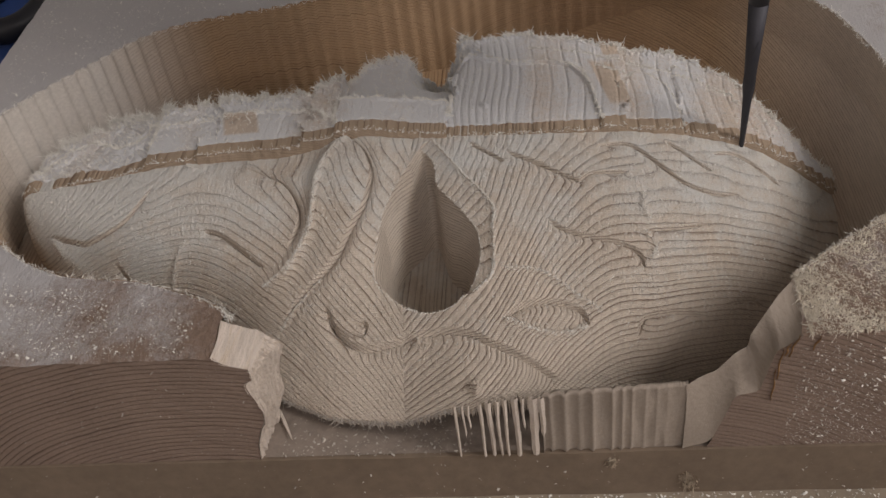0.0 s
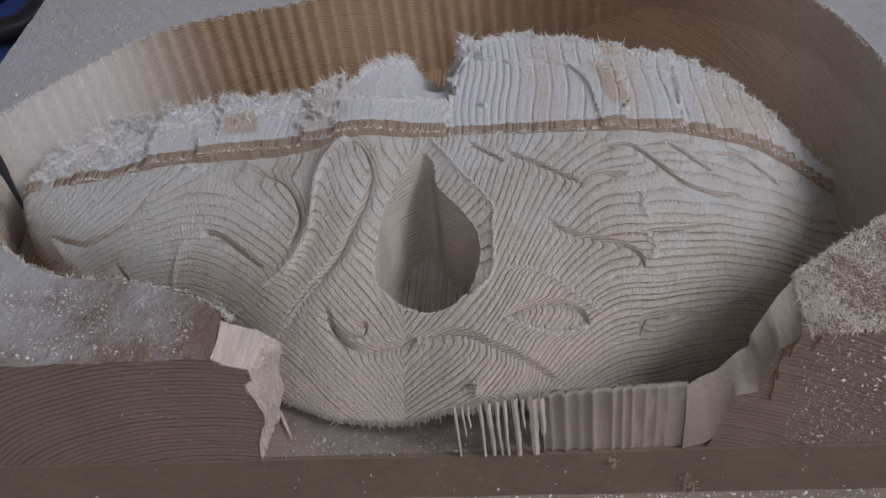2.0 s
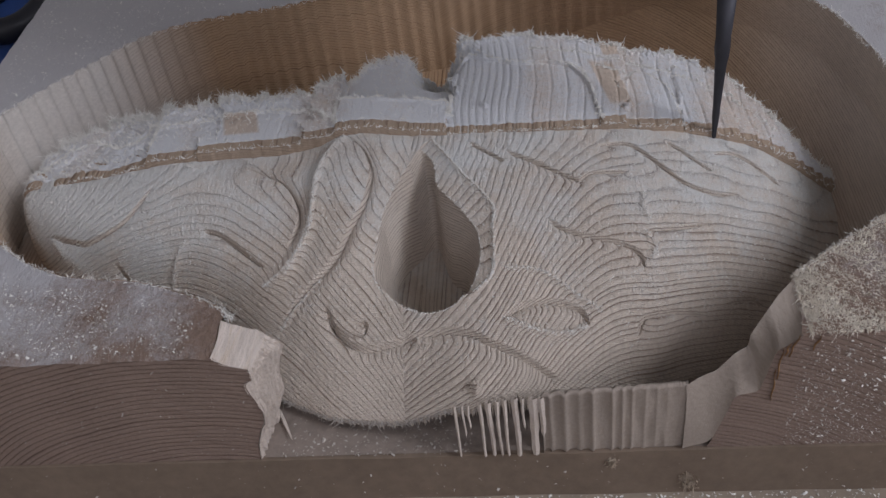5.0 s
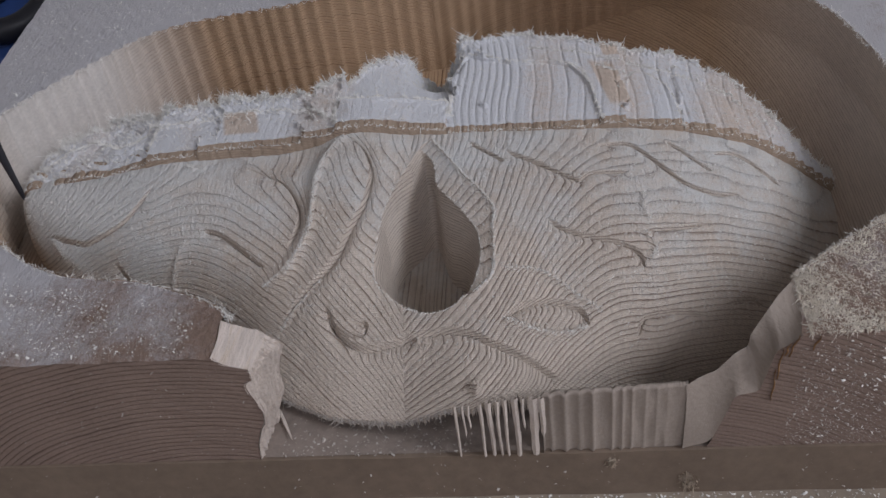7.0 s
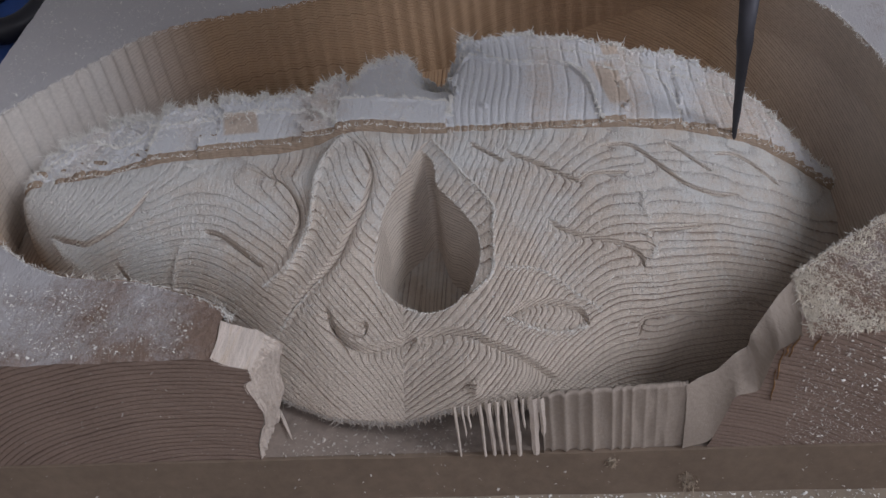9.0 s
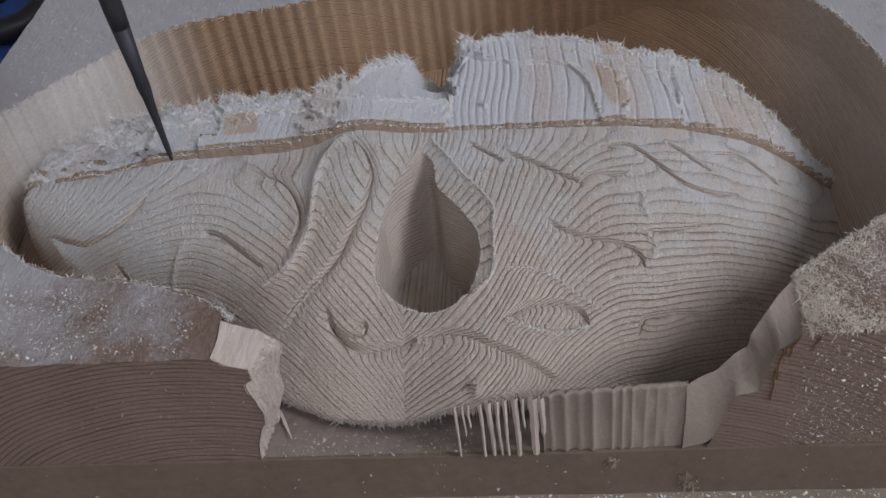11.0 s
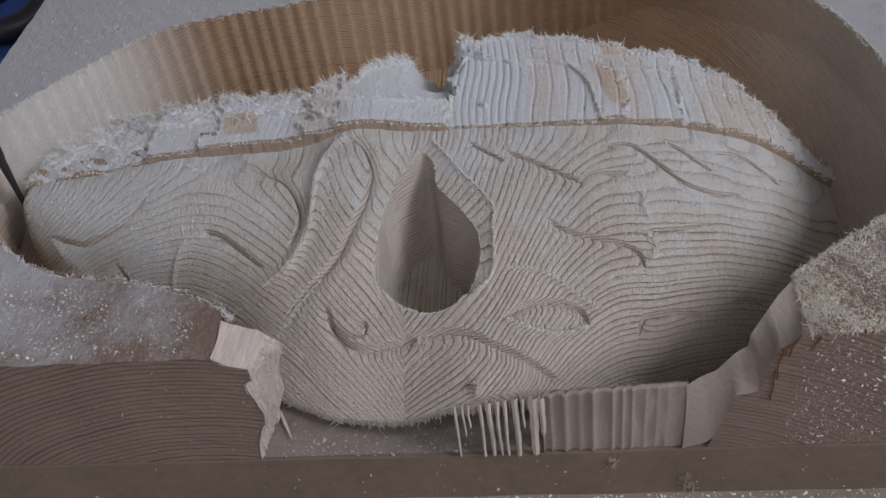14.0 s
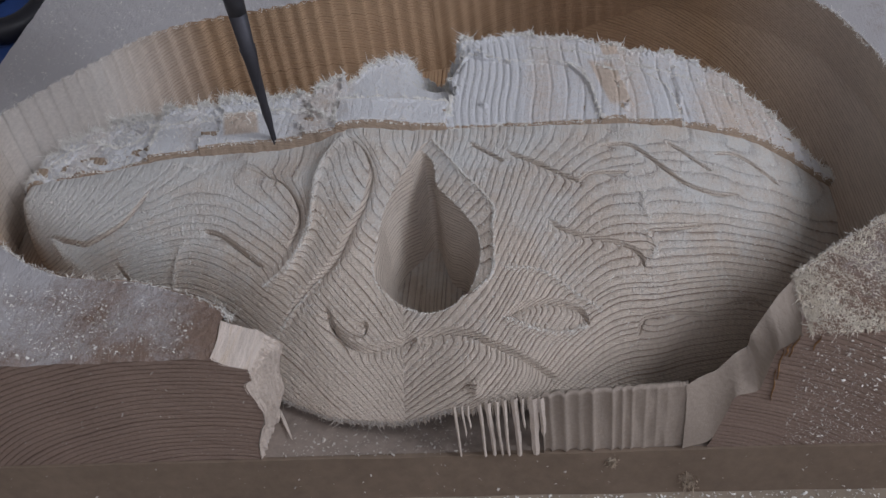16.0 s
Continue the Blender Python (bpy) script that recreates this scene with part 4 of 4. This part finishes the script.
chips("wood_chips", "pale chips strewn on the board in the gap", 700, 1, lambda r, c: np.c_[r.uniform(-0.045, 0.008, c), r.uniform(0.0, 0.013, c), np.zeros(c)], 0.0003, 0.0002, GREYCHIP)
chips("wood_chips", "pale chips and dust on the machine table", 2600, 2, lambda r, c: np.c_[r.uniform(-0.2, 0.2, c), -0.001 - np.abs(r.normal(size=c)) * 0.008, np.full(c, -0.0204)], 0.0001, 0.0003)
chips("wood_chips", "fine pale chips on the dusty top face", 2600, 3, lambda r, c: np.c_[r.uniform(-0.16, -0.06, c), r.uniform(0.0015, 0.018, c), np.full(c, TOP)], 0.0001, 0.00016, GREYCHIP)
chips("wood_chips", "pale curled shavings on the dusty top face", 1500, 13, lambda r, c: np.c_[r.uniform(-0.16, -0.075, c), r.uniform(0.0025, 0.026, c), np.full(c, TOP)], 0.0001, 0.00014)
chips("wood_chips", "pale grains lying thick on the dusty top", 48000, 15, far_top, 0.00005, 0.00016)
chips("wood_chips", "coarse pale chips on the dusty top face", 900, 4, lambda r, c: (lambda u, v: np.c_[0.095 + u * 0.06, 0.001 + v * (0.018 + u * 0.022), np.full(c, TOP)])(r.random(c), r.random(c)), 0.0001, 0.00014, STRAW)
chips("wood_chips", "fine pale dust clinging to the sawn front", 3000, 6, lambda r, c: (lambda s: np.c_[np.where(s < 0.12, -0.13 + 0.085 * s * 8, 0.0888 + 0.038 * (s - 0.12)), np.full(c, -0.0004), r.uniform(0.001, 0.04, c)])(r.random(c)), 0.0, 0.00011, GREYCHIP)
chips("wood_chips", "pale chips stuck to the sawn front", 900, 16, lambda r, c: np.c_[r.uniform(0.092, 0.15, c), np.full(c, -0.0004), r.uniform(0.001, 0.042, c)], 0.0, 0.00016)
chips("wood_chips", "fine pale dust clinging to the board edge", 160, 7, lambda r, c: np.c_[r.uniform(-0.14, 0.13, c), np.full(c, -0.0009), r.uniform(-0.019, -0.001, c)], 0.0, 0.00016, GREYCHIP)

def chip_tuft(x, z, seed, size):
    """A small tuft of fibres that hangs on the board's edge."""
    rng = np.random.default_rng(seed)
    c = 90
    p = np.c_[x + rng.normal(size=c) * 0.0009 * size, np.full(c, -0.0008), z + rng.normal(size=c) * 0.0013 * size]
    w = rng.normal(size=(c, 3)) + np.array([0, -0.8, 0.2])
    vs, fs = spikes(rng, p, w, rng.gamma(2.0, 0.0003, c), rng.uniform(0.0001, 0.00025, c))
    tagged(mesh_object("fibre_tuft", vs, fs, TUFT, None, smooth=False), "small tuft of wood fibres stuck to the board edge", "wood fibre")


chip_tuft(0.0455, -0.0045, 1, 0.9)
chip_tuft(0.0665, -0.0165, 2, 1.2)
chip_tuft(0.0655, -0.013, 3, 0.8)

def settled_dust():
    rng = np.random.default_rng(41)
    c = 9000
    x = rng.uniform(-0.142, 0.118, c)
    y = AXIS_Y - 0.002 - np.abs(rng.normal(size=c)) * 0.03
    ok = (np.abs(y - AXIS_Y) < 0.93 * smooth_table(HALF, x, 0.003)) & (np.hypot((x + 0.003) / 0.018, (y - 0.057) / 0.036) > 1)
    x, y = x[ok], y[ok]
    z = finished(x[None, :], y[None, :])[0]
    return lambda r, n: np.c_[x, y, z]


chips("wood_dust", "pale dust grains scattered on the carving", 1, 8, settled_dust(), 0.00005, 0.00012)

def stroke_fuzz():
    """Short lifted fibres along the carved lines, and thinly over the whole carving."""
    rng = np.random.default_rng(51)
    fx, fy = [], []
    for what, height, width, kind, line in STROKES:
        at = rounded(np.array(line) / 10000.0, 8)
        if kind != "bump":
            continue
        count = int(16000 * np.hypot(*np.diff(at, axis=0).T).sum())
        k = rng.uniform(0, len(at) - 1, count)
        fx.append(np.interp(k, np.arange(len(at)), at[:, 0]) + rng.normal(size=count) * 0.00035)
        fy.append(np.interp(k, np.arange(len(at)), at[:, 1]) + rng.normal(size=count) * 0.00035)
    for line in (BROW, HOLE):
        at = rounded(line, 8)
        k = rng.uniform(0, len(at) - 1, 1300)
        fx.append(np.interp(k, np.arange(len(at)), at[:, 0]) + rng.normal(size=1300) * 0.0003)
        fy.append(np.interp(k, np.arange(len(at)), at[:, 1]) + rng.normal(size=1300) * 0.0003)
    c = 16000
    sx = rng.uniform(-0.145, 0.11, c)
    fx.append(sx)
    fy.append(AXIS_Y - 0.003 - rng.random(c) * (0.9 * smooth_table(HALF, sx, 0.003) - 0.003).clip(0))
    fx, fy = np.concatenate(fx), np.concatenate(fy)
    ok = (np.abs(fy - AXIS_Y) < 0.96 * smooth_table(HALF, fx, 0.003)) & (fy < START_Y)
    ok &= ~inside(fx, fy, rounded(HOLE, 6, closed=True))
    fx, fy = fx[ok], fy[ok]
    p = np.c_[fx, fy, finished(fx[None, :], fy[None, :])[0]]
    w = rng.normal(size=p.shape) * 0.6 + np.array([0.0, -0.35, 0.45])
    vs, fs = spikes(rng, p, w, rng.gamma(3.0, 0.00012, len(p)), rng.uniform(0.00005, 0.00013, len(p)))
    tagged(mesh_object("lifted_fuzz", vs, fs, FIBRE, MASK, smooth=False), "short lifted fibres on the carved surface", kind="stuff")


stroke_fuzz()

# a single long splinter that leans in the gap
bm = bmesh.new()
lathe(bm, ((0.0001, 0.0), (0.0005, 0.002), (0.0006, 0.006), (0.0004, 0.010), (0.00008, 0.0135)), 5)
bm.transform(pose(-0.0487, 0.0168, 0.0012, 0, 88, -62))
tagged(part("loose_splinter", bm, FRESH, None), "single pale splinter lying on the board", "splinter")

# ---- behind the block: blue tray with a black hose ----
bm = box(bmesh.new(), -0.6, -0.172, 0.05, 0.62, -0.0205, -0.012, 0.004)
tagged(part("blue_mat", bm, BLUE, None), "dark blue plastic mat on the machine table", "mat")


def build_hose():
    """A black hose that lies in a loop."""
    bm = bmesh.new()
    prev = None
    for k in range(49):
        a = 2 * math.pi * k / 48 * 0.9 + 1.2
        c = Vector((-0.234 + 0.019 * math.cos(a), 0.283 + 0.030 * math.sin(a), -0.0035 + 0.002 * math.sin(a * 2)))
        d = Vector((-0.019 * math.sin(a), 0.030 * math.cos(a), 0.0)).normalized()
        side = d.cross(Vector((0, 0, 1)))
        ring = [bm.verts.new(c + side * 0.0065 * math.cos(q) + Vector((0, 0, 0.0065 * math.sin(q)))) for q in [2 * math.pi * j / 12 for j in range(12)]]
        if prev:
            for j in range(12):
                bm.faces.new((prev[j], prev[(j + 1) % 12], ring[(j + 1) % 12], ring[j]))
        prev = ring
    return tagged(part("hose", bm, BLACK, None, smooth=True), "black rubber hose looped on the blue mat", "hose")


build_hose()


# ---- the cutter ----
def build_cutter():
    bit = new("milling_spindle")
    tagged(bit, "dark tapered ball-nose bit in a milling spindle, cutting", "milling spindle")
    bm = bmesh.new()
    lathe(bm, ((0.0002, 0.0), (0.00045, 0.00012), (0.0006, 0.0004), (0.00068, 0.0008), (0.00125, 0.016), (0.00185, 0.03), (0.00275, 0.05)), 28)
    part("tapered_tip", bm, STEEL, bit, smooth=True)
    bm = bmesh.new()
    lathe(bm, ((0.00275, 0.0501), (0.003, 0.056), (0.003, 0.125), (0.0028, 0.1255)), 32)
    part("shank", bm, STEEL, bit, smooth=True)
    bm = bmesh.new()
    lathe(bm, ((0.0031, 0.075), (0.008, 0.0752), (0.011, 0.079), (0.0125, 0.09), (0.0125, 0.104)), 24)
    part("collet_nut", bm, STEEL, bit, smooth=False)
    bm = bmesh.new()
    lathe(bm, ((0.012, 0.104), (0.03, 0.105), (0.034, 0.108), (0.04, 0.114), (0.04, 0.30), (0.036, 0.305)), 40)
    part("spindle_body", bm, STEEL, bit, smooth=False)
    for k in range(2):
        bm = bmesh.new()
        prev = None
        for j in range(41):
            z = 0.001 + 0.038 * j / 40
            r = np.interp(z, (0.0008, 0.04), (0.0007, 0.0024))
            a = z * 130 + k * math.pi
            ring = [bm.verts.new((rr * math.cos(a + da), rr * math.sin(a + da), z)) for rr, da in ((r * 0.9, -0.25), (r * 1.07, 0.0), (r * 0.9, 0.25))]
            if prev:
                for i in range(2):
                    bm.faces.new((prev[i], prev[i + 1], ring[i + 1], ring[i]))
            prev = ring
        part("cutting_edge", bm, STEEL, bit, smooth=True)
    return bit


BIT = build_cutter()


# ---- a flake that the cutter throws ----
def build_flake():
    """A bright curled flake of wood: a short trough with split ends."""
    rows = []
    for k in range(9):
        a = math.pi * (0.12 + 0.76 * k / 8)
        rows.append((0.0011 * math.cos(a), 0.0009 * math.sin(a) - 0.0004))
    verts, faces = [], []
    for thick in (0.0, 0.00022):
        for j in range(6):
            for k, (y, z) in enumerate(rows):
                verts.append((-0.0024 + 0.00096 * j + 0.0002 * math.sin(k * 2.3 + j * 5) * (j in (0, 5)), y * (1 - thick * 200), z - thick))
    for layer in (0, 54):
        for j in range(5):
            for k in range(8):
                i = layer + j * 9 + k
                faces.append((i, i + 1, i + 10, i + 9))
    for j in range(5):
        for k in (0, 8):
            faces.append((j * 9 + k, j * 9 + k + 9, 54 + j * 9 + k + 9, 54 + j * 9 + k))
    for k in range(8):
        for j in (0, 5):
            faces.append((j * 9 + k, j * 9 + k + 1, 54 + j * 9 + k + 1, 54 + j * 9 + k))
    ob = mesh_object("wood_flake", verts, faces, FIBRE, None, smooth=True)
    return tagged(ob, "small bright curled flake thrown by the cutter", "wood chip")


FLAKE = build_flake()

# ---- movement: the cutter sweeps along x and eats the edge away ----
# place of the cutter along x, in tenths of a millimetre, every tenth of a second
SWEEPS = (
    (916, 83, -815, -1380, -1435, -843, 46, 805, 999, 148, -695, -1250, -1454, -917, -112, 721, 1055, 240, -667, -1139, -1463, -982, -241, 555, 1166, 398, -547, -1037, -1463, -1056, -315, 370, 1231, 629, -389, -917, -1463, -1306, -510, 83, 1194, 860, -278),
    (-593, -1306, -1380, -778, 101, 842, 1157, 833, 55, -834, -1407, -1259, -519, 351, 962, 1018, 453, -445, -1241, -1407),
    (-732, 129, 934, 777, 74, -843, -1343, -1454, -954, 92, 888, 842, 111, -889, -1426, -1426, -889, 101, 814, 916, 138, -880, -1370, -1463, -954, 111, 860, 897, 101, -945),
    (-1380, -1296, -519, 388, 971, 879, 148, -824, -1435, -1148, -195, 721, 1119, 740, -149, -1083, -1491, -898, 111, 962),
    (1249, 277, -528, -1398, -1481, -982, -260, 990, 1119, -84, -889, -1472, -1472, -685, 120, 1221, 731, -510, -1130, -1454, -1222, -306, 610, 1138, 388, -898, -1380, -1481, -1000, 240, 1055, 703, -186, -1185, -1463, -1139, -491, 749, 1221, 83, -760, -1463, -1463, -602, 249, 1268, 703, -547),
)


def motions():
    rows, k = [], 0
    for sweep in SWEEPS:
        for x in sweep:
            t = k / 10
            px, py = np.array([x / 10000.0]), np.array([START_Y + TRAVEL * t / 16.0])
            pz = float(base_form(px, py)[0]) - 0.0002
            rows.append((t, pose(float(px[0]), float(py[0]), max(pz, 0.001), 0, 0, (k * 67) % 360)))
            k += 1
    walk(BIT, rows)
    # the flake lies behind the block, is thrown onto the rough layer for half a second and blown off again
    fx, fy = np.array([0.0684]), np.array([0.1032])
    lying = pose(0.0684, 0.1032, float(rough_height(fx, fy)[0]) + 0.0005, -20, 0, 12)
    rest, off = pose(0.12, 0.30, -0.0198, 0, 0, 40), pose(0.30, 0.28, -0.0198, 0, 0, 70)
    walk(FLAKE, [(0.0, rest), (11.9, rest), (12.0, pose(0.11, 0.22, 0.06, 10, 0, 30)), (12.1, pose(0.085, 0.14, 0.055, 0, 0, 20)), (12.2, lying), (12.5, lying),
                 (12.6, pose(0.12, 0.19, 0.075, 20, 0, 45)), (12.7, pose(0.22, 0.25, 0.03, 10, 0, 60)), (12.8, off), (16.0, off)])
    walk(LIP, [(0.0, pose(0, 0, 0)), (16.0, pose(0, TRAVEL - 0.0011, 0))])


motions()
